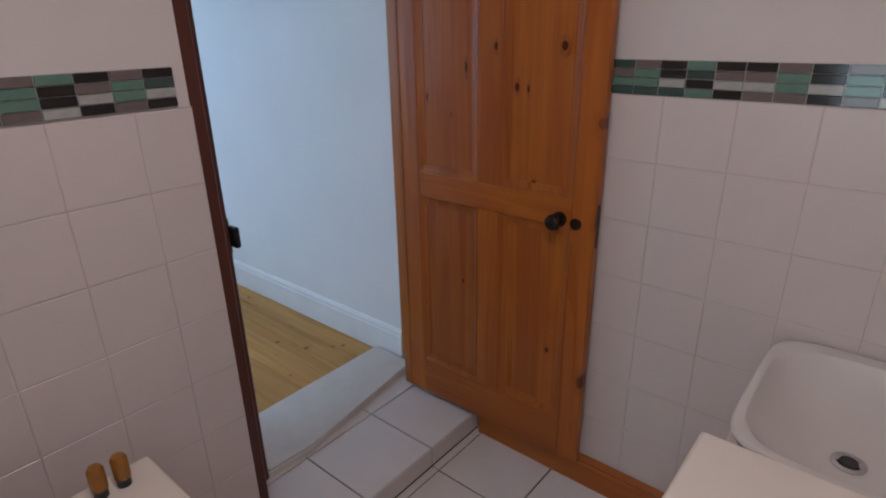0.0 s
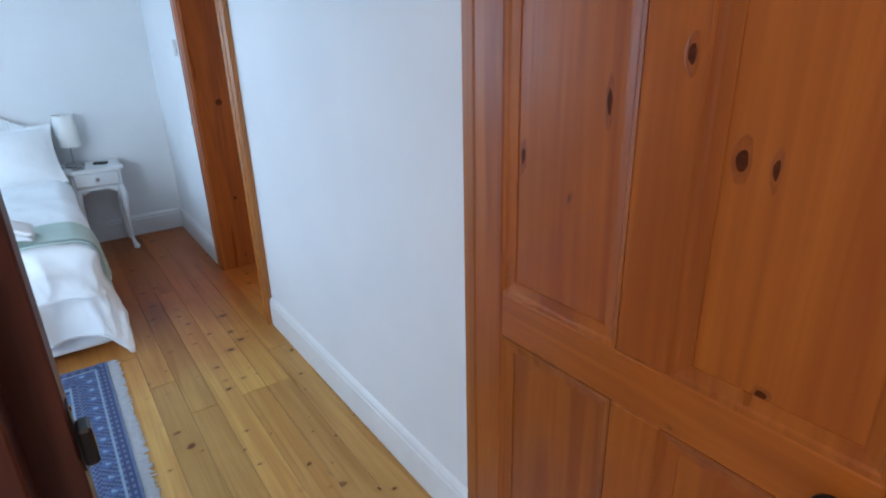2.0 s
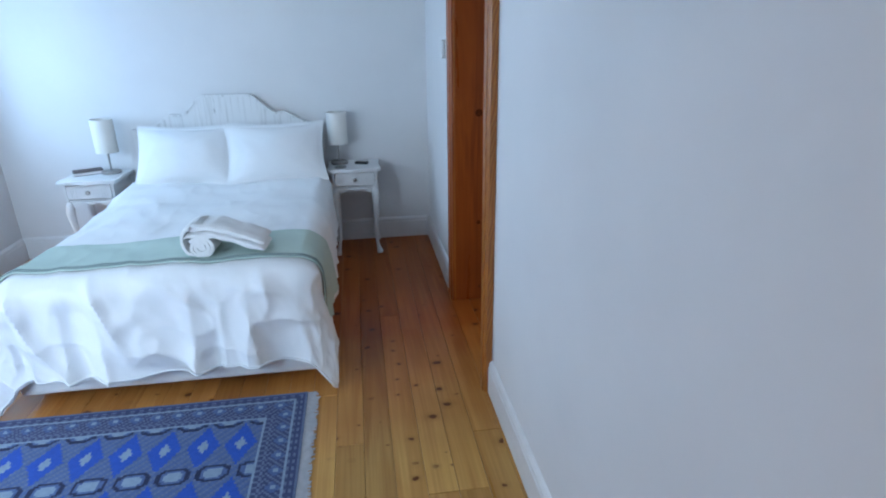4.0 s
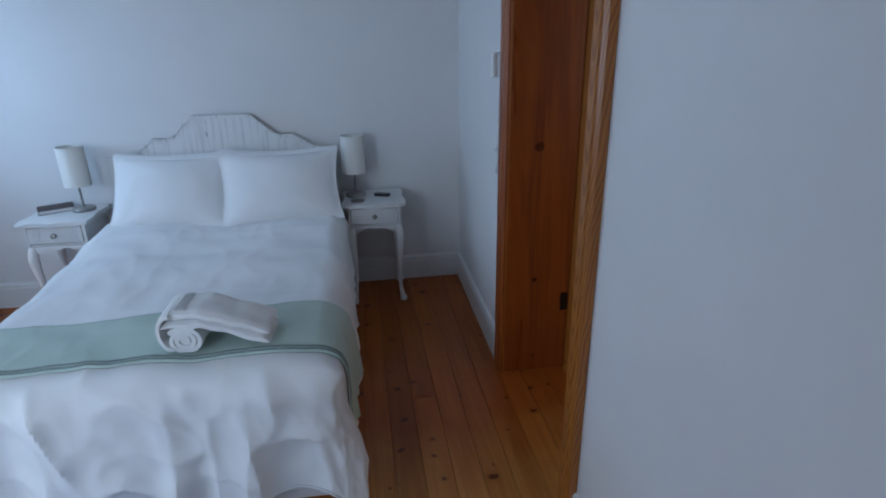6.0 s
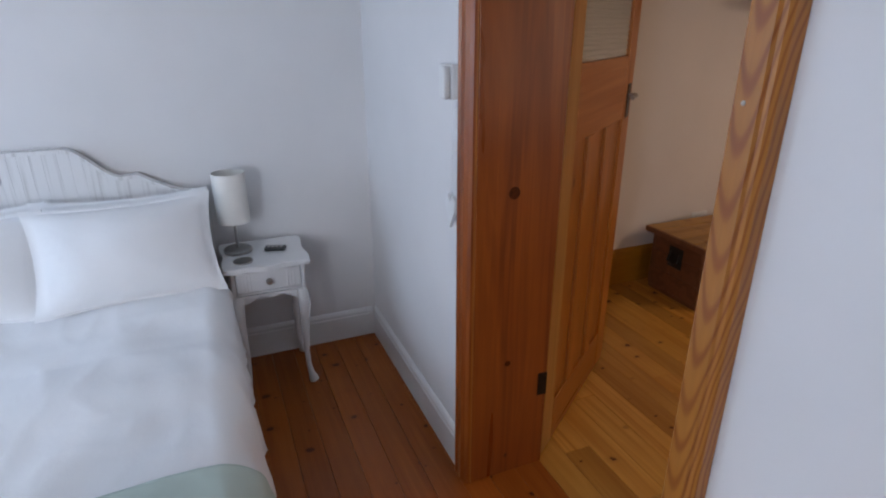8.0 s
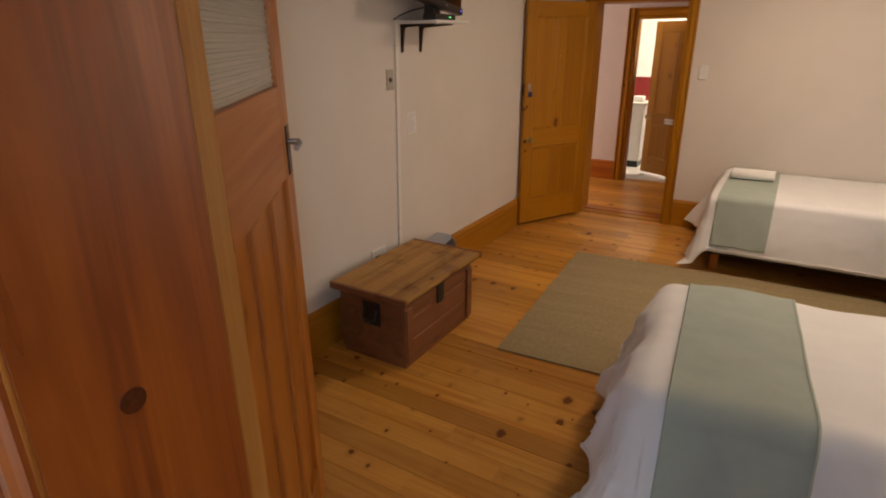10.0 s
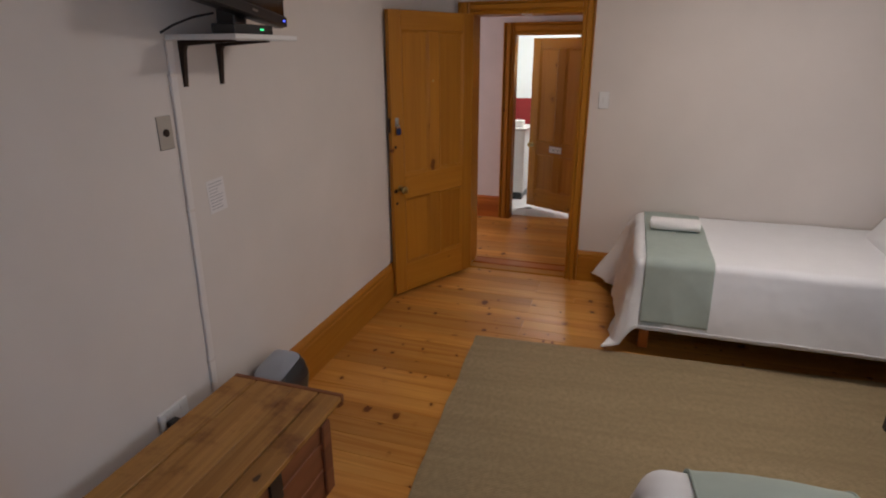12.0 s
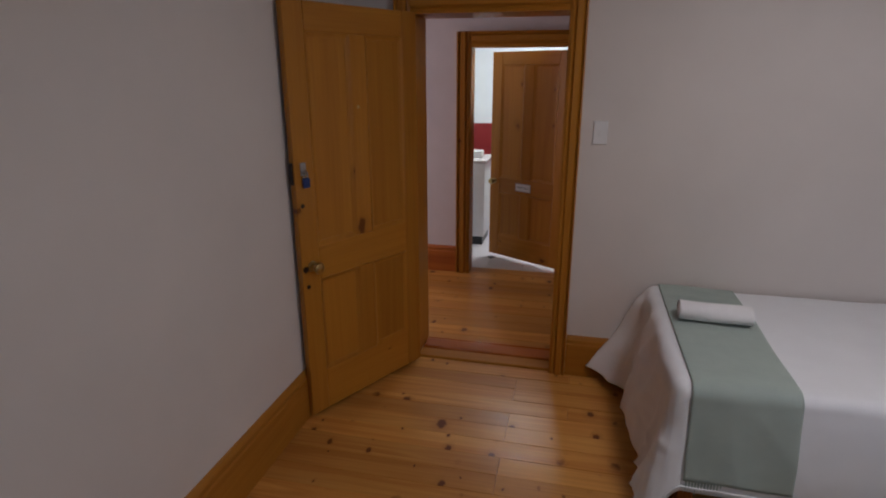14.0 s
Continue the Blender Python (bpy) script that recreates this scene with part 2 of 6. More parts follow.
def calc(op, a, b, c=0.0):
    nd = arch_b.n.new("ShaderNodeMath")
    nd.operation = op
    for slot, v in enumerate((a, b, c)):
        if hasattr(v, "links"):
            arch_b.l.new(v, nd.inputs[slot])
        else:
            nd.inputs[slot].default_value = v
    return nd.outputs[0]


off_ = calc("ADD", calc("ADD", cut_.outputs[0], -0.986), calc("MULTIPLY_ADD", cut_.outputs[1], 0.5, 0.031))
off_ = calc("ADD", off_, calc("MULTIPLY_ADD", arch_b.noise(arch_b.coords((2, 2, 2.5)), 1.0, 2), 0.05, -0.025))
aw_ = arch_b.n.new("ShaderNodeTexWave")
aw_.bands_direction = "Z"
aw_.inputs["Scale"].default_value, aw_.inputs["Distortion"].default_value, aw_.inputs["Detail"].default_value = 3.4, 2.2, 1.0
arch_b.l.new(calc("MULTIPLY_ADD", calc("MULTIPLY", off_, off_), -120.0, cut_.outputs[2]), put_.inputs[2])
arch_b.l.new(put_.outputs[0], aw_.inputs["Vector"])
fn = arch_b.noise(arch_b.coords((95, 95, 1.8)), 1.0, 3)
ab = arch_b.ramp(aw_.outputs["Fac"], (0.0, (0.42, 0.152, 0.030)), (0.55, (0.40, 0.138, 0.026)), (0.98, (0.27, 0.072, 0.013)))
arch_b.color(arch_b.mix(arch_b.ramp(fn, (0.4, g(0.0)), (0.8, g(0.3))), ab, (0.25, 0.075, 0.014)))
arch_b.bump(fn, 0.12, 0.001)
M["board_v"] = arch_b.mat
M["knot_ring"] = plain("reddish_knot_ring", (0.35, 0.092, 0.0145), 0.32, spot=0.2, scale=60)
M["knot"] = plain("dark_resin_knot", (0.11, 0.024, 0.006), 0.5, spot=0.3, scale=90, spec=0.15)
M["wall"] = plain("white_wall_paint", (0.72, 0.70, 0.69), 0.75, spot=0.03, scale=2.2, bump=0.12, bscale=35)
M["wall2"] = plain("cream_wall_paint", (0.68, 0.62, 0.57), 0.75, spot=0.04, scale=1.8, bump=0.15, bscale=30)
M["bathwall"] = plain("bathroom_wall_paint", (0.66, 0.60, 0.59), 0.6, spot=0.03, scale=3, bump=0.08)
M["ceiling"] = plain("ceiling_paint", (0.78, 0.77, 0.75), 0.85, spot=0.03)
M["skirt"] = plain("white_gloss_paint", (0.74, 0.73, 0.72), 0.4, spot=0.04, scale=9, bump=0.05)
M["grout"] = plain("pale_grout", (0.61, 0.54, 0.52), 0.85, spot=0.1, scale=30, bump=0.3)
M["plankbed"] = plain("dark_board_gaps", (0.10, 0.04, 0.012), 0.9, spot=0.1)
M["darkgrout"] = plain("dark_grout", (0.07, 0.045, 0.035), 0.85, spot=0.1, scale=30)
M["tile"] = plain("glazed_wall_tile", (0.66, 0.585, 0.565), 0.32, spot=0.03, scale=5, bump=0.05, bscale=9)
M["floortile"] = plain("glazed_floor_tile", (0.66, 0.61, 0.60), 0.3, spot=0.04, scale=6, bump=0.06, bscale=20)
for key, col in (("mos_black", (0.022, 0.018, 0.017)), ("mos_green", (0.125, 0.23, 0.185)), ("mos_dgreen", (0.05, 0.085, 0.075)),
                 ("mos_grey", (0.17, 0.135, 0.13)), ("mos_pale", (0.42, 0.42, 0.40))):
    M[key] = plain("glass_mosaic_" + key[4:], col, 0.12, spot=0.08, scale=40)
M["sill"] = plain("painted_concrete_sill", (0.62, 0.58, 0.55), 0.7, spot=0.06, scale=12, bump=0.4, bscale=40)
M["ceramic"] = plain("white_ceramic", (0.60, 0.56, 0.54), 0.25, spot=0.01, spec=0.3)
M["cream"] = plain("cream_laminate", (0.70, 0.62, 0.56), 0.35, spot=0.02)
M["amber"] = plain("amber_plastic", (0.30, 0.12, 0.02), 0.2, spot=0.1, scale=40)
M["black"] = plain("black_plastic", (0.012, 0.012, 0.013), 0.35, spot=0.1)
M["bronze"] = plain("dark_bronze", (0.05, 0.035, 0.028), 0.35, 0.8, spot=0.2, scale=60)
M["brass"] = plain("worn_brass", (0.50, 0.36, 0.14), 0.28, 1.0, spot=0.15, scale=60)
M["steel"] = plain("brushed_steel", (0.42, 0.40, 0.38), 0.32, 1.0, spot=0.1, scale=80)
M["chrome"] = plain("chrome", (0.6, 0.6, 0.6), 0.12, 1.0, spot=0.02)
lin = Net("creased_bed_linen", 0.85)
lv = lin.coords()
crease_ = lin.noise(lin.coords((1.0, 1.6, 1.3)), 11.0, 3, 0.5, 0.6)
weave_ = lin.noise(lv, 220, 3)
lin.color(lin.mix(lin.ramp(lin.noise(lv, 4.0), (0.3, g(0.0)), (0.75, g(1.0))), (0.80, 0.80, 0.80), (0.775, 0.775, 0.775)))
lin.bump(lin.mix(0.2, crease_, weave_), 0.14, 0.010)
M["linen"] = lin.mat
M["spread"] = plain("white_cotton_bedspread", (0.77, 0.77, 0.78), 0.88, spot=0.02, scale=5, bump=0.2, bscale=260)
M["sage"] = plain("sage_green_throw", (0.49, 0.60, 0.54), 0.9, spot=0.04, scale=7, bump=0.3, bscale=320)
M["sage2"] = plain("sage_green_runner", (0.37, 0.43, 0.385), 0.92, spot=0.05, scale=9, bump=0.4, bscale=320)
M["sage_dark"] = plain("dark_green_hem", (0.22, 0.28, 0.27), 0.9, spot=0.08, scale=30)
M["towel"] = plain("white_terry_towel", (0.82, 0.81, 0.80), 0.95, spot=0.03, scale=20, bump=0.9, bscale=420)
M["shade"] = plain("cream_lamp_shade", (0.76, 0.73, 0.68), 0.8, spot=0.02, bump=0.1, bscale=200)
M["white_plastic"] = plain("white_plastic", (0.74, 0.73, 0.71), 0.35, spot=0.02)
M["beige_plate"] = plain("beige_metal_plate", (0.42, 0.37, 0.31), 0.5, spot=0.08)
M["book"] = plain("dark_leather_cover", (0.045, 0.022, 0.020), 0.5, spot=0.15, scale=30)
M["paper"] = plain("paper", (0.74, 0.71, 0.70), 0.8, spot=0.02)
M["ink"] = plain("grey_print", (0.46, 0.44, 0.46), 0.8)
M["bin"] = plain("dark_grey_plastic", (0.030, 0.032, 0.038), 0.4, spot=0.08)
M["bin_lid"] = plain("silver_grey_plastic", (0.34, 0.37, 0.43), 0.3, spot=0.05)
M["red"] = plain("dark_red_paint", (0.25, 0.012, 0.012), 0.5, spot=0.08)
M["toilet_wall"] = plain("toilet_white_paint", (0.78, 0.80, 0.79), 0.7, spot=0.02)
M["screen"] = plain("dark_screen", (0.006, 0.006, 0.007), 0.12, spot=0.0)


def glow(name, col, power):
    m = Net(name)
    m.color(col)
    m.b.inputs["Emission Color"].default_value = (*col, 1)
    m.b.inputs["Emission Strength"].default_value = power
    return m.mat


M["led_blue"] = glow("blue_led", (0.05, 0.08, 1.0), 3)
M["led_green"] = glow("green_led", (0.05, 1.0, 0.35), 1.2)
M["lamp_glow"] = glow("lamp_diffuser", (1.0, 1.0, 0.98), 3)
glass = Net("window_glass", 0.03)
glass.b.inputs["Transmission Weight"].default_value = 1.0
glass.color((0.95, 0.97, 0.97))
M["glass"] = glass.mat
reed = Net("reeded_glass", 0.25)
reed.b.inputs["Transmission Weight"].default_value = 0.55
reed.color((0.80, 0.78, 0.72))
M["reed"] = reed.mat

# whitewashed, worn boards
ww = Net("whitewashed_wood", 0.6)
st = ww.noise(ww.coords((40, 40, 1.6), True), 1.0, 4)
sp = ww.noise(ww.coords((9, 9, 2.2), True), 1.5, 3)
ww.color(ww.mix(ww.ramp(sp, (0.68, g(0.0)), (0.74, g(0.9))), ww.ramp(st, (0.25, (0.50, 0.48, 0.46)), (0.5, (0.74, 0.73, 0.72))), (0.16, 0.13, 0.12)))
ww.bump(st, 0.35, 0.002)
M["whitewash"] = ww.mat

# jute weave
ju = Net("woven_jute", 0.95)
wv = ju.n.new("ShaderNodeTexWave")
wv.inputs["Scale"].default_value, wv.inputs["Distortion"].default_value = 34.0, 3.5
wv.inputs["Detail"].default_value = 2.0
wv.bands_direction = "Y"
ju.l.new(ju.coords(), wv.inputs["Vector"])
rows = ju.noise(ju.coords((1.2, 26, 1)), 1.0, 3)
spots = ju.noise(ju.coords((42, 30, 1)), 1.0, 4)
bands = ju.noise(ju.coords((0.7, 6.5, 1)), 1.0, 4, 0.65)
jc = ju.mix(0.5, ju.ramp(rows, (0.3, (0.33, 0.245, 0.13)), (0.7, (0.42, 0.315, 0.172))), ju.ramp(bands, (0.35, (0.26, 0.19, 0.10)), (0.65, (0.47, 0.355, 0.20))))
jc = ju.mix(ju.ramp(spots, (0.3, g(0.0)), (0.65, g(0.75))), jc, (0.28, 0.21, 0.115))
ju.color(ju.mix(ju.ramp(wv.outputs["Fac"], (0.0, g(0.28)), (0.6, g(0.0))), jc, (0.15, 0.11, 0.055)))
ju.bump(wv.outputs["Fac"], 0.5, 0.005)
M["jute"] = ju.mat


# ---------- building helpers ----------
def add_box(bm, x0, y0, z0, x1, y1, z1, bev=0.0, seg=1):
    ret = bmesh.ops.create_cube(bm, size=1.0)
    vs = ret["verts"]
    for v in vs:
        v.co = Vector(((x0 + x1) / 2 + v.co.x * (x1 - x0), (y0 + y1) / 2 + v.co.y * (y1 - y0), (z0 + z1) / 2 + v.co.z * (z1 - z0)))
    if bev:
        es = list({e for v in vs for e in v.link_edges})
        bmesh.ops.bevel(bm, geom=es, offset=bev, segments=seg, affect="EDGES", profile=0.5)
    return bm


def box(x0, y0, z0, x1, y1, z1, bev=0.0, seg=1):
    return add_box(bmesh.new(), x0, y0, z0, x1, y1, z1, bev, seg)


def add_lathe(bm, prof, n=24, at=(0, 0, 0), turn=None):
    """A turned shape: prof holds (radius, height)."""
    m = Matrix.Translation(at) @ (turn or Matrix())
    rings = []
    for r, z in prof:
        rings.append([bm.verts.new(m @ Vector((r * math.cos(a), r * math.sin(a), z))) for a in (2 * math.pi * i / n for i in range(n))])
    for a, b in zip(rings, rings[1:]):
        for i in range(n):
            bm.faces.new((a[i], a[(i + 1) % n], b[(i + 1) % n], b[i]))
    bm.faces.new(rings[0][::-1])
    bm.faces.new(rings[-1])
    return bm


def lathe(prof, n=24, at=(0, 0, 0), turn=None):
    return add_lathe(bmesh.new(), prof, n, at, turn)


def add_loft(bm, rings):
    """Rings of points with the same count, skinned and capped."""
    vs = [[bm.verts.new(p) for p in ring] for ring in rings]
    n = len(vs[0])
    for a, b in zip(vs, vs[1:]):
        for i in range(n):
            bm.faces.new((a[i], a[(i + 1) % n], b[(i + 1) % n], b[i]))
    bm.faces.new(vs[0][::-1])
    bm.faces.new(vs[-1])
    return bm


def extrude(outline, depth, to3d):
    """A flat outline given depth; to3d maps (a, b, d) to a point."""
    bm = bmesh.new()
    return add_loft(bm, [[Vector(to3d(a, b, d)) for a, b in outline] for d in (0.0, depth)])


def tube(points, r, n=8):
    """A bent tube through points."""
    bm = bmesh.new()
    rings = []
    pts = [Vector(p) for p in points]
    for i, p in enumerate(pts):
        d = (pts[min(i + 1, len(pts) - 1)] - pts[max(i - 1, 0)]).normalized()
        a = d.cross(Vector((0, 0, 1)))
        a = a.normalized() if a.length > 0.05 else d.cross(Vector((0, 1, 0))).normalized()
        b = d.cross(a)
        rings.append([p + r * (math.cos(t) * a + math.sin(t) * b) for t in (2 * math.pi * k / n for k in range(n))])
    return add_loft(bm, rings)


def mesh_of(name, bm, mat, smooth=False):
    bmesh.ops.recalc_face_normals(bm, faces=bm.faces)
    me = bpy.data.meshes.new(name)
    if smooth:
        for f in bm.faces:
            f.smooth = True
    bm.to_mesh(me)
    bm.free()
    me.materials.append(mat)
    if smooth:
        me.set_sharp_from_angle(angle=radians(40))
    return me


def part(name, bm, mat, parent=None, label="", smooth=False):
    ob = new(name, mesh_of(name, bm, mat, smooth))
    if parent:
        ob.parent = parent
    return tagged(ob, label)


def thing(name, label, category, m=None, group=""):
    ob = new(name)
    ob.empty_display_size = 0.1
    ob.matrix_world = m or Matrix()
    return tagged(ob, label, category, group)


def solid(name, bm, mat, label, category, smooth=False, group=""):
    return tagged(part(name, bm, mat, None, "", smooth), label, category, group)


def structure(name, bm, mat, label="", category=""):
    return tagged(part(name, bm, mat), label, category, "", "structure")


# ---------- large structure ----------
def wall_x(name, y0, y1, x0, x1, z0, z1, holes, mat, label):
    """A wall that runs along x, with holes (a, b, bottom, top)."""
    bm = bmesh.new()
    at = x0
    for a, b, lo, hi in sorted(holes):
        if a > at:
            add_box(bm, at, y0, z0, a, y1, z1)
        if lo > z0:
            add_box(bm, a, y0, z0, b, y1, lo)
        if hi < z1:
            add_box(bm, a, y0, hi, b, y1, z1)
        at = b
    if at < x1:
        add_box(bm, at, y0, z0, x1, y1, z1)
    return structure(name, bm, mat, label, "wall")


def wall_y(name, x0, x1, y0, y1, z0, z1, holes, mat, label):
    bm = bmesh.new()
    at = y0
    for a, b, lo, hi in sorted(holes):
        if a > at:
            add_box(bm, x0, at, z0, x1, a, z1)
        if lo > z0:
            add_box(bm, x0, a, z0, x1, b, lo)
        if hi < z1:
            add_box(bm, x0, a, hi, x1, b, z1)
        at = b
    if at < y1:
        add_box(bm, x0, at, z0, x1, y1, z1)
    return structure(name, bm, mat, label, "wall")


Z0 = -0.25
DX0, DX1 = -4.868, -3.917        # bedroom to guest room opening
FX0, FX1 = -5.80, -4.985         # guest room to passage opening
HX0, HX1 = -5.79, -4.97          # passage to toilet opening
BY0, BY1 = 1.258, 2.10            # bathroom opening

wall_y("wall_west", XW - 0.3, XW, YS - 0.3, YF + 0.1, Z0, CEIL, [], M["wall"], "white painted plaster wall behind the headboard")
wall_y("wall_west_guest", XW, XW + 0.003, YP, YF, Z0, CEIL, [], M["wall2"], "cream painted plaster wall of the guest room")
wall_x("wall_south", YS - 0.3, YS, XW, XBW, Z0, CEIL, [(-5.82, -5.08, 0.97, 2.03), (-3.55, -2.45, 0.85, 2.15)], M["wall"], "white painted bedroom wall with two windows")
wall_x("wall_partition", YN, YP - 0.004, XW, -1.80, Z0, CEIL, [(DX0 - 0.03, DX1 + 0.03, Z0, 2.06)], M["wall"], "white painted wall with a doorway")
wall_x("wall_partition_guest", YP - 0.004, YP, XW, XE, Z0, CEIL, [(DX0 - 0.03, DX1 + 0.03, Z0, 2.06)], M["wall2"], "cream painted side of the partition wall")
wall_y("wall_bath_west", XBW, XBE - 0.012, YS - 0.3, 1.152, Z0, CEIL, [(-0.74, 0.02, 0.85, 2.15)], M["bathwall"], "wall beside the bathroom door with an added, unseen window")
wall_y("wall_bath_lintel", XBW, XBE - 0.012, 1.152, YN, 2.07, CEIL, [], M["bathwall"], "wall above the bathroom door")
wall_x("wall_bath_north", YB + 0.012, YP, -1.80, 1.3, Z0, CEIL, [], M["bathwall"], "painted bathroom wall above the tiles")
wall_y("wall_bath_east", 1.3, 1.6, 0.06, YP, Z0, CEIL, [], M["bathwall"], "plain bathroom wall")
wall_x("wall_bath_south", -0.10, 0.16, XBE - 0.012, 1.3, Z0, CEIL, [(-0.52, -0.12, 1.08, 1.62)], M["bathwall"], "bathroom wall with a window")
wall_y("wall_guest_east", XE, XE + 0.3, YP, YF, Z0, CEIL, [(3.45, 4.55, 1.0, 2.2)], M["wall2"], "cream painted wall with an added, unseen window")
wall_x("wall_guest_north", YF, YFH, -9.0, XE + 0.3, Z0, CEIL, [(FX0 - 0.03, FX1 + 0.03, Z0, 2.03)], M["wall2"], "cream painted wall with the passage doorway")
hall_mat = plain("pinkish_wall_paint", (0.66, 0.595, 0.59), 0.75, spot=0.03)
wall_x("wall_passage_north", YH, YH + 0.14, -9.0, XE + 0.3, Z0, CEIL, [(HX0 - 0.03, HX1 + 0.03, Z0, 1.93)], hall_mat, "pinkish painted passage wall with the toilet doorway")
wall_y("wall_passage_west", -9.3, -9.0, YF, YH + 0.14, Z0, CEIL, [(8.05, 8.95, 1.0, 2.2)], hall_mat, "passage end wall with an added, unseen window")
wall_y("wall_passage_east", XE + 0.3, XE + 0.5, YF, 12.0, Z0, CEIL, [], hall_mat, "passage end wall")
wall_x("wall_toilet_north", 11.4, 11.6, -7.0, XE + 0.3, Z0, CEIL, [], M["toilet_wall"], "white painted toilet wall")
wall_y("wall_toilet_west", -6.85, -6.65, YH + 0.14, 11.4, Z0, CEIL, [], M["toilet_wall"], "white painted toilet side wall")
structure("wall_red_band", box(-6.65, 11.385, 0.55, XE + 0.3, 11.4, 1.12), M["red"], "dark red painted band on the wall", "painted band")
structure("ceiling", box(-9.3, -1.2, CEIL, 1.6, 12.0, CEIL + 0.15), M["ceiling"], "white painted ceiling", "ceiling")
structure("ground", box(-60, -60, -0.6, 60, 60, -0.4), plain("garden_ground", (0.10, 0.11, 0.05), 0.95, spot=0.2), "plain ground outside the house", "ground")


def window(name, m, w, h, label):
    """A sash window, local x across, z up, y through the wall."""
    ob = thing(name, label, "window", m)
    ob["kind"] = "structure"
    fr = bmesh.new()
    for a, b, c, d in ((-w / 2, 0, -w / 2 + 0.06, h), (w / 2 - 0.06, 0, w / 2, h), (-w / 2 + 0.06, 0, w / 2 - 0.06, 0.06), (-w / 2 + 0.06, h - 0.06, w / 2 - 0.06, h), (-w / 2 + 0.06, h / 2 - 0.025, w / 2 - 0.06, h / 2 + 0.025)):
        add_box(fr, a, -0.03, b, c, 0.03, d, 0.004)
    part("window_frame", fr, M["skirt"], ob)
    for z0, z1 in ((0.06, h / 2 - 0.025), (h / 2 + 0.025, h - 0.06)):
        p = part("pane", box(-w / 2 + 0.06, -0.004, z0, w / 2 - 0.06, 0.004, z1), M["glass"], ob)
        p.visible_shadow = False
    part("window_sill", box(-w / 2 - 0.04, -0.02, -0.04, w / 2 + 0.04, 0.14, 0.0, 0.006), M["skirt"], ob)
    return ob


# Opening for the added east lamp; no window is known in this wall.
window("window_1", pose(XBE - 0.12, -0.36, 0.85, 0, 0, 90), 0.76, 1.3, "unseen sash window added to balance the bedroom light")
window("window_6", pose(-3.0, YS - 0.22, 0.85), 1.1, 1.3, "wide unseen sash window added to balance the bedroom light")
window("window_5", pose(-5.45, YS - 0.22, 0.97), 0.74, 1.06, "small white painted bedroom window")
window("window_2", pose(-0.32, 0.0, 1.08), 0.4, 0.54, "white painted bathroom window")
# Unseen, added to hold the guest room's fill light.
window("window_3", pose(XE + 0.2, 4.0, 1.0, 0, 0, 90), 1.1, 1.2, "unseen sash window added for soft fill in the guest room")
# Out of view, added as the opening for the passage lamp.
window("window_4", pose(-9.15, 8.5, 1.0, 0, 0, -90), 0.9, 1.2, "unseen window added to light the passage")


# skirting boards
def skirt_profile(t, h):
    return [(0, 0), (t, 0), (t, h * 0.78), (t * 0.8, h * 0.82), (t * 0.85, h * 0.9), (t * 0.45, h * 0.97), (0, h)]


def skirting_x(name, x0, x1, y, side, t, h, mat, label, z=0.0):
    bm = extrude(skirt_profile(t, h), x1 - x0, lambda a, b, d: (x0 + d, y + side * a, z + b))
    return structure(name, bm, mat, label, "skirting board")


def skirting_y(name, y0, y1, x, side, t, h, mat, label, z=0.0):
    bm = extrude(skirt_profile(t, h), y1 - y0, lambda a, b, d: (x + side * a, y0 + d, z + b))
    return structure(name, bm, mat, label, "skirting board")


WS = "white painted moulded skirting board"
skirting_x("baseboard", XW, -4.957, YN, -1, 0.02, 0.172, M["skirt"], WS)
skirting_x("baseboard", -3.851, -1.945, YN, -1, 0.02, 0.172, M["skirt"], WS)
skirting_y("baseboard", YS, YN - 0.02, XW, 1, 0.02, 0.172, M["skirt"], WS)
skirting_x("baseboard", XW + 0.02, XBW, YS, 1, 0.02, 0.172, M["skirt"], WS)
PS = "tall golden pine moulded skirting board"
skirting_y("baseboard", YP, YF, XW + 0.003, 1, 0.022, 0.262, M["gold_y"], PS)
skirting_x("baseboard", -4.893, XE, YF, -1, 0.022, 0.25, M["gold_h"], PS)
skirting_x("baseboard", XW + 0.03, -5.895, YF, -1, 0.022, 0.262, M["gold_h"], PS)
skirting_x("baseboard", XW + 0.03, -4.97, YP, 1, 0.022, 0.262, M["gold_h"], PS)
skirting_x("baseboard", -9.0, -5.91, YH, -1, 0.022, 0.24, M["door_h"], "reddish pine passage skirting board", ZH)
skirting_x("baseboard", -4.85, XE + 0.3, YH, -1, 0.022, 0.24, M["door_h"], "reddish pine passage skirting board", ZH)
skirting_x("baseboard", -1.36, 1.3, YB, -1, 0.028, 0.125, M["door_h"], "low reddish pine skirting board below the tiles", ZB)


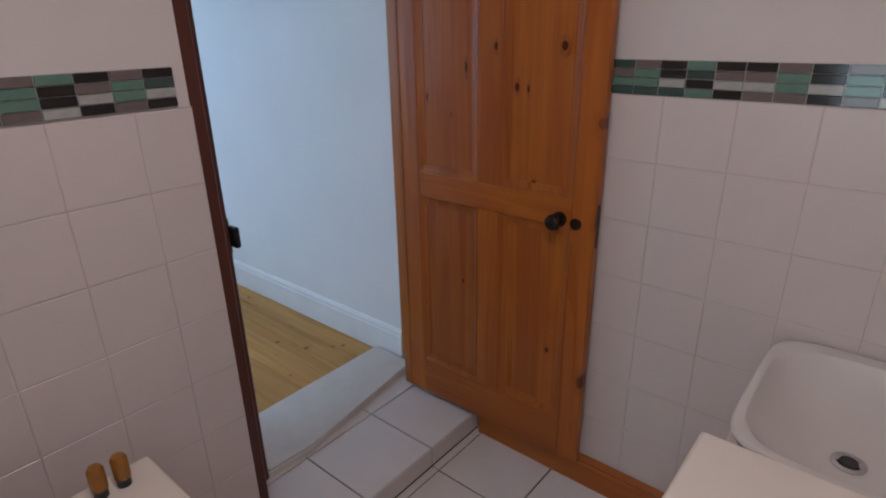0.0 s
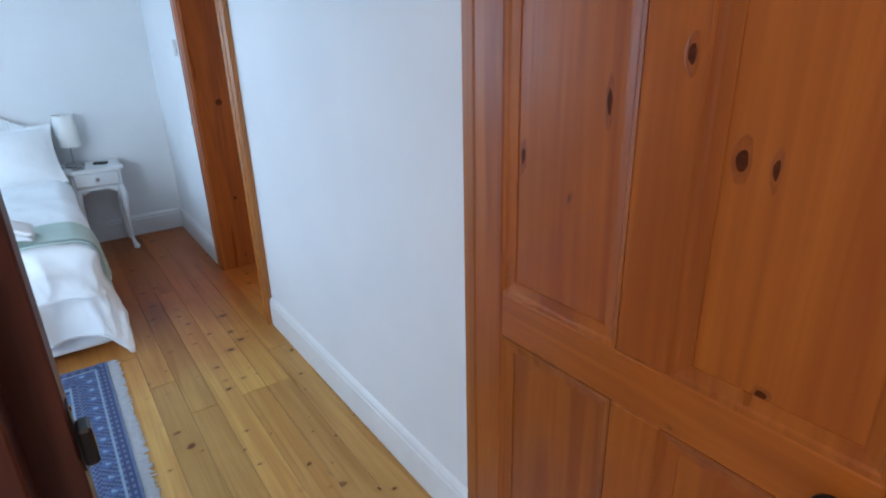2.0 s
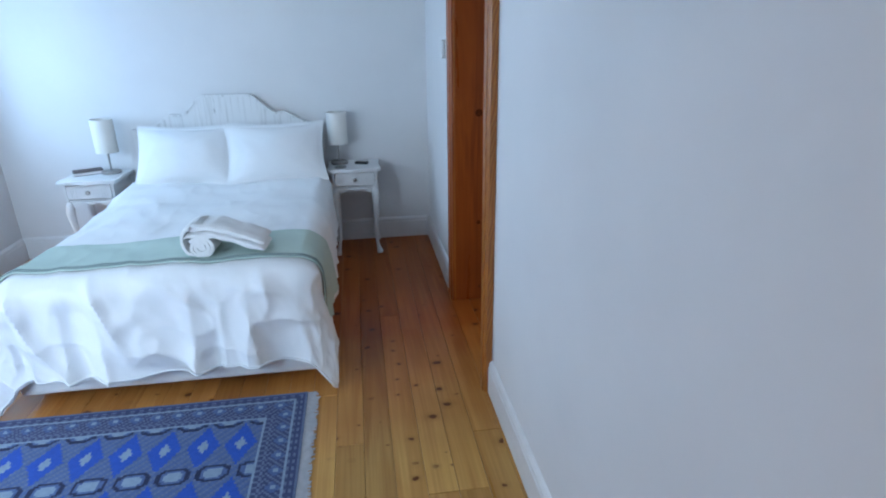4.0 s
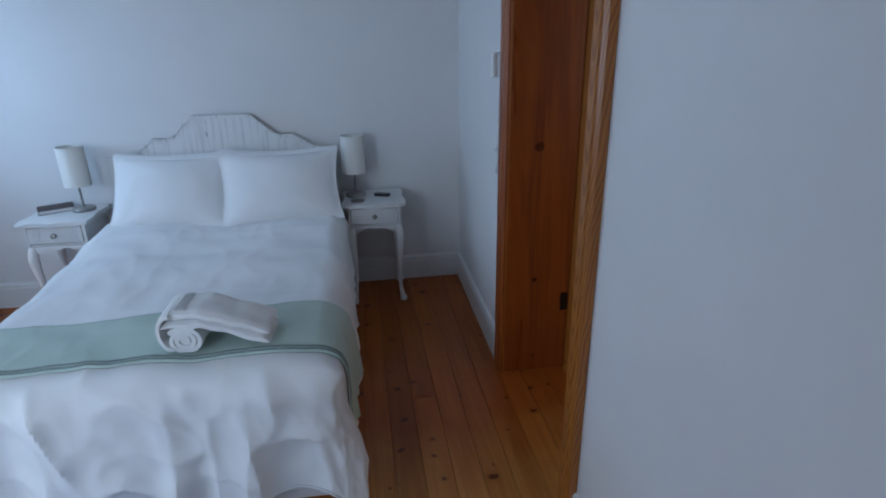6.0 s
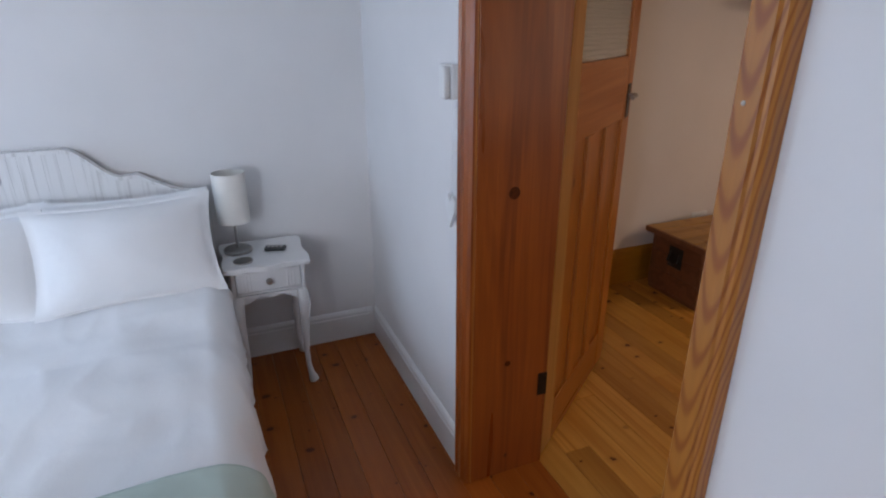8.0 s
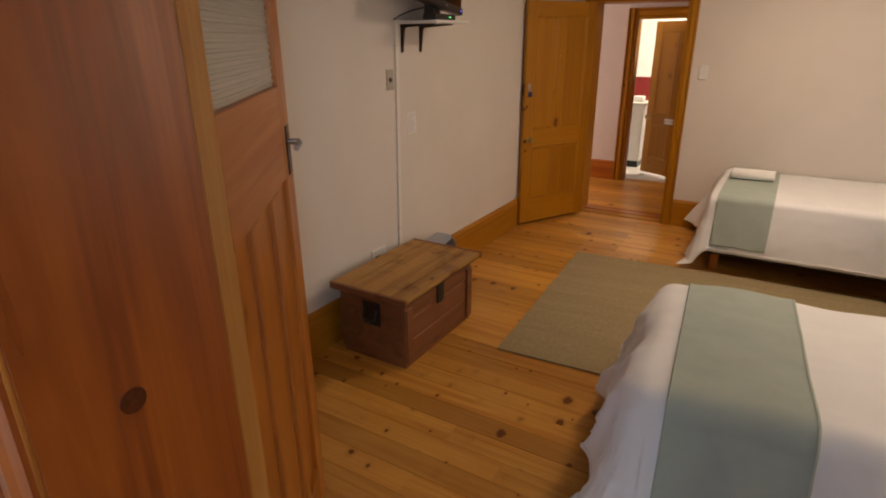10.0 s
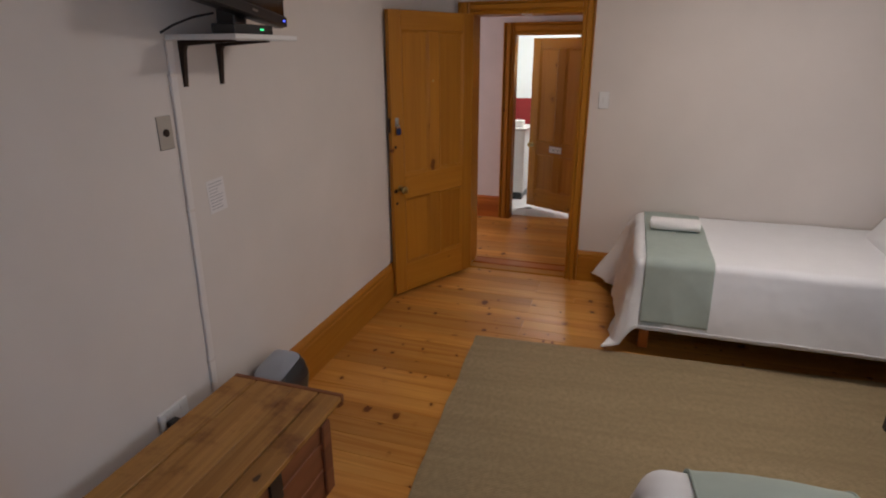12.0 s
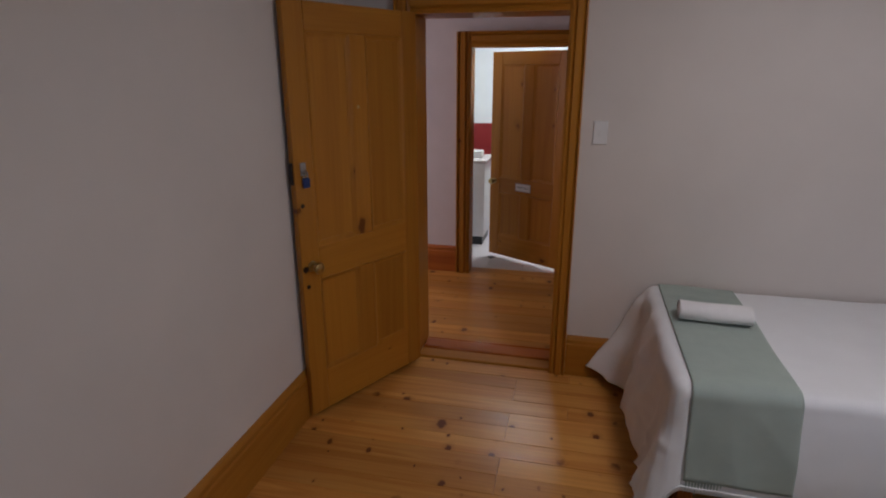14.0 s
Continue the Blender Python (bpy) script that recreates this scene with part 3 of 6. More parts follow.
# door linings and architraves
def architrave(name, m, w, h, aw, mat_v, mat_h, label, proud=0.03, lining=0.0, other=None):
    """Round an opening: local x 0..w, z 0..h, front face towards -y. lining: depth of the boards in the reveal.
    other: (width, face depth, material) of a plain board on the far side."""
    ob = thing(name, label, "door frame", m)
    ob["kind"] = "structure"
    prof = [(0, 0), (0, -proud * 0.55), (aw * 0.18, -proud * 0.8), (aw * 0.3, -proud * 0.55), (aw * 0.42, -proud), (aw * 0.72, -proud),
            (aw * 0.82, -proud * 0.65), (aw * 0.92, -proud * 1.12), (aw, -proud * 1.05), (aw, 0)]
    part("architrave_side", extrude(prof, h + aw, lambda a, b, d: (-a, b, d)), mat_v, ob)
    if other:
        ow, od, om = other
        flat_ = [(0.001, 0), (0.0, -od + 0.004), (0.004, -od), (ow - 0.016, -od), (ow - 0.013, -od * 0.86), (ow - 0.006, -od * 0.8), (ow, -od * 0.62), (ow, 0)]
        part("architrave_side", extrude(flat_, h + aw, lambda a, b, d: (w + a, b, d)), om, ob, "flat-sawn pine board")
    else:
        part("architrave_side", extrude(prof, h + aw, lambda a, b, d: (w + a, b, d)), mat_v, ob)
    part("architrave_head", extrude(prof, w, lambda a, b, d: (d, b, h + a)), mat_h, ob)
    if lining:
        part("jamb", box(-0.03, 0.001, 0, 0, lining, h + 0.03, 0.002), mat_v, ob)
        part("jamb", box(w, 0.001, 0, w + 0.03, lining, h + 0.03, 0.002), om if other else mat_v, ob)
        part("head_lining", box(0.001, 0.001, h, w - 0.001, lining, h + 0.029, 0.002), mat_h, ob)
    return ob


a1 = architrave("door_frame_1", pose(DX0, YN - 0.002, 0), DX1 - DX0, 2.03, 0.088, M["red_v"], M["door_h"], "varnished reddish pine door lining and architrave", 0.028, YP - YN + 0.004, (0.064, 0.043, M["board_v"]))
part("hinge", box(0.0005, YP - YN - 0.035, 0.34, 0.005, YP - YN + 0.004, 0.44, 0.001), M["bronze"], a1, "dark bronze hinge leaf")
for ky, kz, kr in ((0.142, 1.183, 0.023), (0.145, 0.520, 0.013)):
    part("knot", lathe([(kr, -0.001), (kr * 0.9, 0.0012), (kr * 0.3, 0.0016)], 18, (0, ky, kz), pose(0, 0, 0, 0, 90)), M["knot"], a1, "dark resin knot")
part("bead", lathe([(0.007, 0.0), (0.007, 2.03)], 12, (-0.006, -0.0035, 0)), M["amber_v"], a1, "rounded pine bead", True)
part("nail_head", lathe([(0.004, 0), (0.003, 0.002)], 10, (DX1 - DX0 + 0.022, -0.0435, 1.594), pose(0, 0, 0, 90)), M["beige_plate"], a1)
architrave("door_frame_2", pose(FX0, YF - 0.002, 0), FX1 - FX0, 2.0, 0.09, M["gold_v"], M["gold_h"], "golden pine door lining and architrave", 0.035, YFH - YF + 0.004)
architrave("door_frame_3", pose(HX0, YH - 0.002, ZH), HX1 - HX0, 1.93, 0.12, M["gold_v"], M["gold_h"], "wide moulded golden pine architrave of the toilet", 0.04, 0.14)

# bathroom door frame
bf = thing("door_frame_4", "dark stained wooden bathroom door frame", "door frame")
bf["kind"] = "structure"
part("jamb", box(-1.872, 1.1525, -0.02, -1.765, BY0, 2.07, 0.004), M["dark_v"], bf)
part("jamb", box(-1.7645, 1.1525, -0.02, -1.672, 1.196, 2.07, 0.004), M["dark_v"], bf)
part("jamb", box(-1.772, 2.036, 0.03, -1.731, 2.215, 2.07, 0.004), M["amber_v"], bf, "varnished pine jamb")
part("lining", box(-1.940, 2.190, 0.045, -1.775, 2.2085, 2.07, 0.003), M["amber_v"], bf, "varnished pine lining board")
part("head", box(-1.78, BY0 + 0.001, 2.0, -1.675, 2.044, 2.07, 0.004), M["door_h"], bf)
sp_ = part("strike_plate", box(-1.81, BY0 + 0.0005, 0.945, -1.768, BY0 + 0.004, 1.065, 0.001), M["black"], bf, "black metal strike plate")
part("strike_lip", box(-1.79, BY0 + 0.0045, 0.965, -1.745, BY0 + 0.026, 1.035, 0.005), M["black"], sp_)
for dz in (0.955, 1.055):
    part("screw", lathe([(0.006, 0), (0.004, 0.003)], 10, (-1.79, BY0 + 0.004, dz), pose(0, 0, 0, -90)), M["chrome"], sp_)


# ---------- floors ----------
def plank_floor(name, x0, x1, y0, y1, z, w, label, seed, mat=None):
    base = structure(name, box(x0, y0, z - 0.06, x1, y1, z - 0.014), M["plankbed"], label, "floor")
    rng = random.Random(seed)
    n = max(1, round((y1 - y0) / w))
    w = (y1 - y0) / n
    meshes = {}
    for i in range(n):
        cuts = [x0, x0 + (x1 - x0) * rng.choice((0.28, 0.36, 0.45, 0.55, 0.64, 0.72)), x1] if x1 - x0 > 2 else [x0, x1]
        for a, b in zip(cuts, cuts[1:]):
            key = round(b - a, 3)
            if key not in meshes:
                meshes[key] = mesh_of("floorboard", box(0, 0.0006, -0.014, b - a - 0.001, w - 0.0006, 0, 0.001), mat or M["floor"])
            ob = new("floorboard", meshes[key])
            ob.parent = base
            ob.location = (a, y0 + i * w, z + rng.uniform(-0.0012, 0.0006))
    return base


# ---------- bathroom ----------
sill_o = [(-2.115, 1.1525), (-2.115, 2.172), (-1.862, 2.172), (-1.842, 2.10), (-1.835, 2.0), (-1.80, 1.75), (-1.775, 1.6), (-1.75, 1.45), (-1.762, BY0 + 0.001), (-1.8725, BY0 + 0.001), (-1.8725, 1.1525)]
sb = extrude(sill_o, 0.29, lambda a, b, d: (a, b, -0.25 + d))
bmesh.ops.bevel(sb, geom=[e for e in sb.edges if all(v.co.z > 0 for v in e.verts)], offset=0.008, segments=2, affect="EDGES")
structure("door_sill", sb, M["sill"], "uneven white painted concrete door sill", "door sill")


def panel_door(name, m, w, h, t, mv, mh, label, rails, panels, stile=0.105, bead=0.022, group=""):
    """A framed door, local x 0..w from the hinge, y 0..t, z 0..h. rails: (bottom, top) of the cross rails; panels: columns per row."""
    ob = thing(name, label, "door", m, group)
    ob["kind"] = "structure"
    b = 0.003
    part("stile", box(0, 0, 0, stile, t, h, b), mv, ob)
    part("stile", box(w - stile, 0, 0, w, t, h, b), mv, ob)
    for z0, z1 in rails:
        part("rail", box(stile + 0.0005, 0.0005, z0, w - stile - 0.0005, t - 0.0005, z1, b), mh, ob)
    for (lo, hi), cols in zip(zip([r[1] for r in rails], [r[0] for r in rails[1:]]), panels):
        inner = w - 2 * stile
        mw = 0.10
        pw = (inner - mw * (cols - 1)) / cols
        for c in range(cols):
            x0 = stile + c * (pw + mw)
            if c:
                part("muntin", box(x0 - mw, 0.001, lo + 0.0005, x0 - 0.0005, t - 0.001, hi - 0.0005, b), mv, ob)
            part("panel", box(x0, t * 0.32, lo, x0 + pw, t * 0.68, hi, 0.001), mv, ob)
            mo = bmesh.new()
            for face, flat in ((0.0, t * 0.32), (t, t * 0.68)):
                into = 1 if face == 0 else -1
                steps = ((0.0005, face + into * 0.002), (bead * 0.25, face + into * 0.0035), (bead * 0.4, face + into * 0.007),
                         (bead * 0.8, flat - into * 0.003), (bead, flat - into * 0.0025), (bead, flat), (0.0005, flat))
                loops = [[mo.verts.new((px, y, pz)) for px, pz in ((x0 + e, lo + e), (x0 + pw - e, lo + e), (x0 + pw - e, hi - e), (x0 + e, hi - e))] for e, y in steps]
                for ring_a, ring_b in zip(loops, loops[1:] + loops[:1]):
                    for q in range(4):
                        mo.faces.new((ring_a[q], ring_a[(q + 1) % 4], ring_b[(q + 1) % 4], ring_b[q]))
            part("moulding", mo, mv, ob)
    return ob


KNOB = [(0.026, 0), (0.026, 0.006), (0.011, 0.010), (0.010, 0.028), (0.022, 0.036), (0.028, 0.048), (0.025, 0.060), (0.012, 0.066)]


def door_knob(parent, x, y, z, side, mat, label):
    turn = pose(0, 0, 0, 90 if side < 0 else -90)
    return part("knob", lathe(KNOB, 20, (x, y, z), turn), mat, parent, label, True)


# open bathroom door, folded back along the tiled wall
bd = panel_door("door_1", pose(-1.722, 2.030, 0.04, 0, 0, 0.3), 0.85, 1.97, 0.038, M["door_v"], M["door_h"],
                "open varnished knotty pine four-panel bathroom door", [(0, 0.175), (0.945, 1.045), (1.865, 1.97)], [2, 2], 0.085, 0.032)
door_knob(bd, 0.722, 0.0, 0.972, -1, M["bronze"], "dark bronze door knob")
part("escutcheon", lathe([(0.02, 0), (0.02, 0.004), (0.008, 0.006)], 16, (0.782, 0.0, 0.965), pose(0, 0, 0, 90)), M["bronze"], bd, "dark keyhole cover")


def door_knot(parent, x, y, z, rx, rz, seed):
    """A dark knot in the wood with a reddish ring, facing -y."""
    def disc(k, high, grow):
        bm = lathe([(1.0, 0.0), (0.85, high * 0.8), (0.2, high)], 18, (0, 0, 0), pose(0, 0, 0, 90))
        for v in bm.verts:
            e = 1 + 0.28 * noise.noise(Vector((v.co.x * 1.3 + seed, v.co.z * 1.3, seed)))
            v.co = Vector((x + v.co.x * rx * k * e, y + v.co.y, z + v.co.z * rz * grow * k * e))
        return bm
    ring = part("knot", disc(1.3, 0.0004, 1.3), M["knot_ring"], parent, "reddish knot in the wood")
    part("knot_core", disc(0.85, 0.0007, 1.0), M["knot"], ring, "dark resin knot")


for k, (kx, kz, deep, rx, rz) in enumerate(((0.530, 1.393, 1, 0.011, 0.018), (0.573, 1.389, 1, 0.006, 0.017), (0.705, 1.525, 0, 0.016, 0.018),
                                            (0.450, 1.522, 0, 0.008, 0.017), (0.316, 1.45, 1, 0.006, 0.026), (0.487, 1.225, 1, 0.005, 0.016),
                                            (0.607, 1.081, 1, 0.010, 0.008), (0.130, 1.338, 1, 0.006, 0.020), (0.700, 0.45, 0, 0.009, 0.013), (0.30, 0.62, 1, 0.006, 0.014))):
    door_knot(bd, kx, 0.0121 if deep else -0.0001, kz, rx, rz, k * 3.7)
part("lock_plate", box(0.8495, 0.010, 0.89, 0.8515, 0.028, 1.04, 0.0005), M["bronze"], bd, "dark metal lock plate on the door edge")


def basin_vanity():
    ob = thing("washbasin_vanity", "white ceramic washbasin set in a cream vanity top", "washbasin", pose(0, 0, 0))
    # bowl: rounded rectangle rings
    def ring(cx, cy, hx, hy, z, r, n=40):
        pts = []
        for i in range(n):
            a = 2 * math.pi * i / n
            c, s = math.cos(a), math.sin(a)
            e = 2.0 / r
            pts.append(Vector((cx + hx * math.copysign(abs(c) ** e, c), cy + hy * math.copysign(abs(s) ** e, s), z)))
        return pts
    cx, cy = 0.0, 1.80
    rings = [ring(cx, cy, 0.26, 0.24, 0.66, 4), ring(cx, cy, 0.305, 0.28, 0.74, 5), ring(cx, cy, 0.318, 0.293, 0.782, 6), ring(cx, cy, 0.313, 0.288, 0.790, 6),
             ring(cx, cy - 0.012, 0.296, 0.258, 0.788, 5), ring(cx, cy - 0.012, 0.287, 0.248, 0.775, 4.6), ring(cx, cy - 0.012, 0.250, 0.212, 0.725, 4.0),
             ring(cx, cy - 0.03, 0.18, 0.15, 0.692, 3.0), ring(cx - 0.085, cy - 0.05, 0.06, 0.05, 0.682, 2.2)]
    part("bowl", add_loft(bmesh.new(), rings), M["ceramic"], ob, "white ceramic bowl", True)
    part("drain", lathe([(0.036, 0), (0.036, 0.004), (0.026, 0.006), (0.022, 0.003), (0.004, 0.0025)], 24, (-0.085, 1.747, 0.683)), M["chrome"], ob, "chrome drain ring", True)
    part("drain_plug", lathe([(0.02, 0), (0.018, 0.004)], 18, (-0.085, 1.747, 0.687)), M["black"], ob, "dark drain opening")
    part("vanity_top", box(-0.35, 0.92, 0.768, 0.50, 1.505, 0.800, 0.008, 2), M["cream"], ob, "cream laminate top")
    part("cabinet_rail", box(-0.33, 0.94, 0.6555, 0.48, 1.49, 0.7675, 0.004), M["cream"], ob, "cream front rail")
    part("cabinet", box(-0.33, 0.94, ZB, 0.48, 2.05, 0.655, 0.004), M["cream"], ob, "cream cabinet below the basin")
    return ob


basin_vanity()
lc = thing("low_cabinet", "small cream cabinet beside the tiled wall", "cabinet")
part("body", box(-1.445, 0.26, ZB, -1.105, 0.76, 0.60, 0.004), M["cream"], lc)
part("top", box(-1.462, 0.24, 0.60, -1.09, 0.778, 0.622, 0.008, 2), M["cream"], lc)


def toiletry(m):
    ob = thing("toiletry_bottle", "small amber bottle with a dark cap", "bottle", m, "toiletry bottles")
    part("body", lathe([(0.017, 0.022), (0.0185, 0.026), (0.0185, 0.075), (0.014, 0.084)], 18), M["amber"], ob, "amber plastic", True)
    part("cap", lathe([(0.016, 0), (0.016, 0.022)], 18), M["black"], ob, "dark cap")
    return ob


tb = toiletry(pose(-1.405, 0.648, 0.622))
copy_thing(tb, pose(-1.402, 0.698, 0.622))

# ---------- bedroom ----------
def profile_half(d):
    """Height of the headboard's edge at d from its middle."""
    def s(t):
        t = min(1, max(0, t))
        return t * t * (3 - 2 * t)
    if d < 0.155:
        return 1.209
    if d < 0.355:
        return 1.209 - 0.138 * s((d - 0.155) / 0.20)
    if d < 0.42:
        return 1.071 + 0.006 * s((d - 0.355) / 0.065)
    return 1.077 - 0.102 * math.sin(min(1.0, (d - 0.42) / 0.25) * math.pi / 2)


def double_bed():
    ob = thing("double_bed", "double bed with a whitewashed curved plank headboard", "bed")
    hb = part("headboard", box(-6.165, 0.04, 0.25, -6.145, 1.40, 0.96), M["whitewash"], ob, "whitewashed wooden headboard")
    rng = random.Random(5)
    y, mid, half = 0.0, 0.695, 0.70
    while y < mid + half - 0.02:
        w = rng.choice((0.035, 0.045, 0.055, 0.065))
        y1 = min(y + w, mid + half)
        pts = [(y + 0.0001, 0.25)] + [(y1 - 0.0001, 0.25)]
        k = 5
        pts += [(a, profile_half(abs(a - mid)) - 0.012) for a in (y1 - 0.0004 - (y1 - y - 0.0008) * i / k for i in range(k + 1))]
        dep = rng.uniform(0.0193, 0.0197)
        part("plank", extrude(pts, dep, lambda a, b, d: (-6.1445 + d, a, b)), M["whitewash"], hb)
        y = y1
    n = 90
    outer, inner = [], []
    for i in range(n + 1):
        a = mid - half + 2 * half * i / n
        outer.append((a, profile_half(abs(a - mid)) + 0.004))
        inner.append((a, profile_half(abs(a - mid)) - 0.012))
    part("edge_trim", extrude(outer + inner[::-1], 0.05, lambda a, b, d: (-6.168 + d, a, b)), M["whitewash"], hb)
    part("base", box(-6.08, 0.02, 0.055, -4.085, 1.40, 0.33, 0.03, 3), M["linen"], ob, "white covered bed base")
    part("mattress", box(-6.08, 0.03, 0.332, -4.10, 1.39, 0.575, 0.05, 3), M["linen"], ob, "white mattress")
    for x in (-5.95, -4.25):
        for yy in (0.14, 1.28):
            part("leg", lathe([(0.03, 0), (0.035, 0.055)], 14, (x, yy, 0)), M["black"], ob)
    return ob


double_bed()


def drape(name, rect, top, reach, urange, vrange, label, category, mat, fold=0.03, folds=11.0, r=0.09, puff=0.012, lift=0.0, nu=150, nv=130, seed=0.0, m=None, flare=0.10, floor=0.012, group="", head=None, corner=0.16, hem=9.0, flap=0.0, crisp=0.0):
    """Cloth over a box top. rect x0,y0,x1,y1: the flat top; urange, vrange: extent of the cloth laid flat."""
    x0, y0, x1, y1 = rect
    bm = bmesh.new()
    grid = []
    for i in range(nu + 1):
        u = urange[0] + (urange[1] - urange[0]) * i / nu
        row = []
        for j in range(nv + 1):
            v = vrange[0] + (vrange[1] - vrange[0]) * j / nv
            cx, cy = min(max(u, x0), x1), min(max(v, y0), y1)
            ex, ey = u - cx, v - cy
            d = math.hypot(ex, ey)
            d = d if d < hem else hem + 0.1 * (d - hem)
            arc = r * math.pi / 2
            n1 = noise.noise(Vector((u * 2.3 + seed, v * 2.3, seed)))
            n2 = noise.noise(Vector((u * 6.1, v * 6.1 + seed, 3.7)))
            n3 = 1 - 2 * abs(noise.noise(Vector((u * 4.0 + v * 2.0, v * 7.0 - u * 2.0, seed + 9.0))))
            z = top + puff * (n1 * 1.0 + n2 * 0.45 + n3 * 0.22)
            x, y = cx, cy
            if head and u < head[0]:
                z += head[1] * min(1.0, (head[0] - u) / 0.25)
            if d > 1e-6:
                nx, ny = ex / d, ey / d
                run, wide = x1 - x0, y1 - y0
                px = cx - x0 if ex >= 0 else x1 - cx
                ang = math.atan2(abs(ex), abs(ey)) * 0.10
                if ey > 0:
                    along = px + ang
                elif ey == 0:
                    along = run + 0.157 + (y1 - cy)
                else:
                    along = run + 0.157 + wide + (0.157 - ang) + (run - px)
                if d < arc:
                    out, drop = r * math.sin(d / r), r * (1 - math.cos(d / r))
                else:
                    out, drop = r + flare * (d - arc), r + (d - arc) * 0.985
                grow = min(1.0, max(0.0, (d - 0.04) / reach)) ** 1.25
                ph = along * folds + 3.0 * noise.noise(Vector((along * 2.1, seed, 1.0))) + 0.9 * n1 + seed
                wave = 0.55 * math.sin(ph * 2) + 0.75 * (1 - 2 * abs(math.sin(ph * 1.37 + 1.0 * d)))
                wave *= 0.5 + 0.5 * abs(nx)
                wave *= 0.35 + 1.5 * abs(noise.noise(Vector((along * 1.3 + 4.0, seed * 2, 7.0))))
                out += fold * grow * (wave * (1 - 1.1 * abs(nx * ny)) + 0.9 * n1) + lift + corner * abs(nx * ny) * max(0.0, d - 0.2)
                crease = 1 - 2 * abs(noise.noise(Vector((u * 3.2 + v * 4.5, v * 6.0 - u * 5.0, seed + 2.0))))
                crease += 0.5 * (1 - 2 * abs(noise.noise(Vector((u * 11.0 - v * 3.0, v * 9.0 + u * 4.0, seed + 5.0)))))
                out += puff * (0.2 + 0.3 * abs(nx)) * crease * min(1.0, d / 0.12)
                if crisp:
                    up = min(1.0, d / 0.16)
                    rid = 1 - 2 * abs(noise.noise(Vector((along * 3.4 + 1.2 * d, d * 1.5, seed + 11.0))))
                    star = 1 - 2 * abs(noise.noise(Vector((along * 4.0 + d * 4.2, along * 2.0 - d * 5.0, seed + 15.0))))
                    out += crisp * up * (0.12 + 0.88 * abs(nx)) * (max(0.0, rid) ** 2.2 + 0.5 * (1 - 0.5 * up) * max(0.0, star) ** 2.5 - 0.25)
                if ex < 0:
                    out += flap * max(0.0, d - 0.08) * min(1.0, max(0.0, (cy - y1 + 0.26) / 0.26)) ** 1.5
                lowest = floor + lift * 0.3
                zz = z - drop + 0.012 * grow * wave
                if zz < lowest:
                    out += (lowest - zz) * 0.5
                    zz = lowest + 0.006 * (1 + wave)
                x, y, z = cx + nx * out, cy + ny * out, zz
                z += lift * max(0.0, 1 - d / arc)
            else:
                z += lift
            row.append(bm.verts.new((x, y, z)))
        grid.append(row)
    for a, b in zip(grid, grid[1:]):
        for j in range(nv):
            bm.faces.new((a[j], b[j], b[j + 1], a[j + 1]))
    ob = solid(name, bm, mat, label, category, True, group)
    if m:
        ob.matrix_world = m
    sol = ob.modifiers.new("thickness", "SOLIDIFY")
    sol.thickness, sol.offset = 0.006, -1
    return ob


DUV = (-5.80, 0.10, -4.17, 1.32)
duvet = drape("duvet", DUV, 0.615, 0.5, (-5.82, -4.17 + 0.53), (0.10 - 0.50, 1.32 + 0.46), "rumpled white duvet on the double bed", "duvet", M["linen"], 0.058, 12.0, 0.11, 0.022, 0.0, 200, 210, 1.3, head=(-5.3, 0.035), corner=0.10, hem=0.68, crisp=0.05)
dh = drape("hem_seam", DUV, 0.615, 0.5, (-4.17 + 0.512, -4.17 + 0.52), (0.10 - 0.50, 1.32 + 0.46), "stitched hem seam", "", M["linen"], 0.058, 12.0, 0.11, 0.022, 0.004, 2, 210, 1.3, corner=0.10, hem=0.68, crisp=0.05)
dh.parent = duvet
throw = drape("bed_throw", DUV, 0.615, 0.5, (-4.59, -4.20), (0.10 - 0.44, 1.32 + 0.42), "folded sage green throw across the foot of the bed", "throw", M["sage"], 0.058, 12.0, 0.11, 0.022, 0.012, 40, 210, 1.3, crisp=0.05)
for du in (-4.212, -4.232):
    hem = drape("hem", DUV, 0.615, 0.5, (du, du + 0.006), (0.10 - 0.44, 1.32 + 0.42), "dark green stitched hem line", "", M["sage_dark"], 0.058, 12.0, 0.11, 0.022, 0.0165, 2, 210, 1.3, crisp=0.05)
    hem.parent = throw


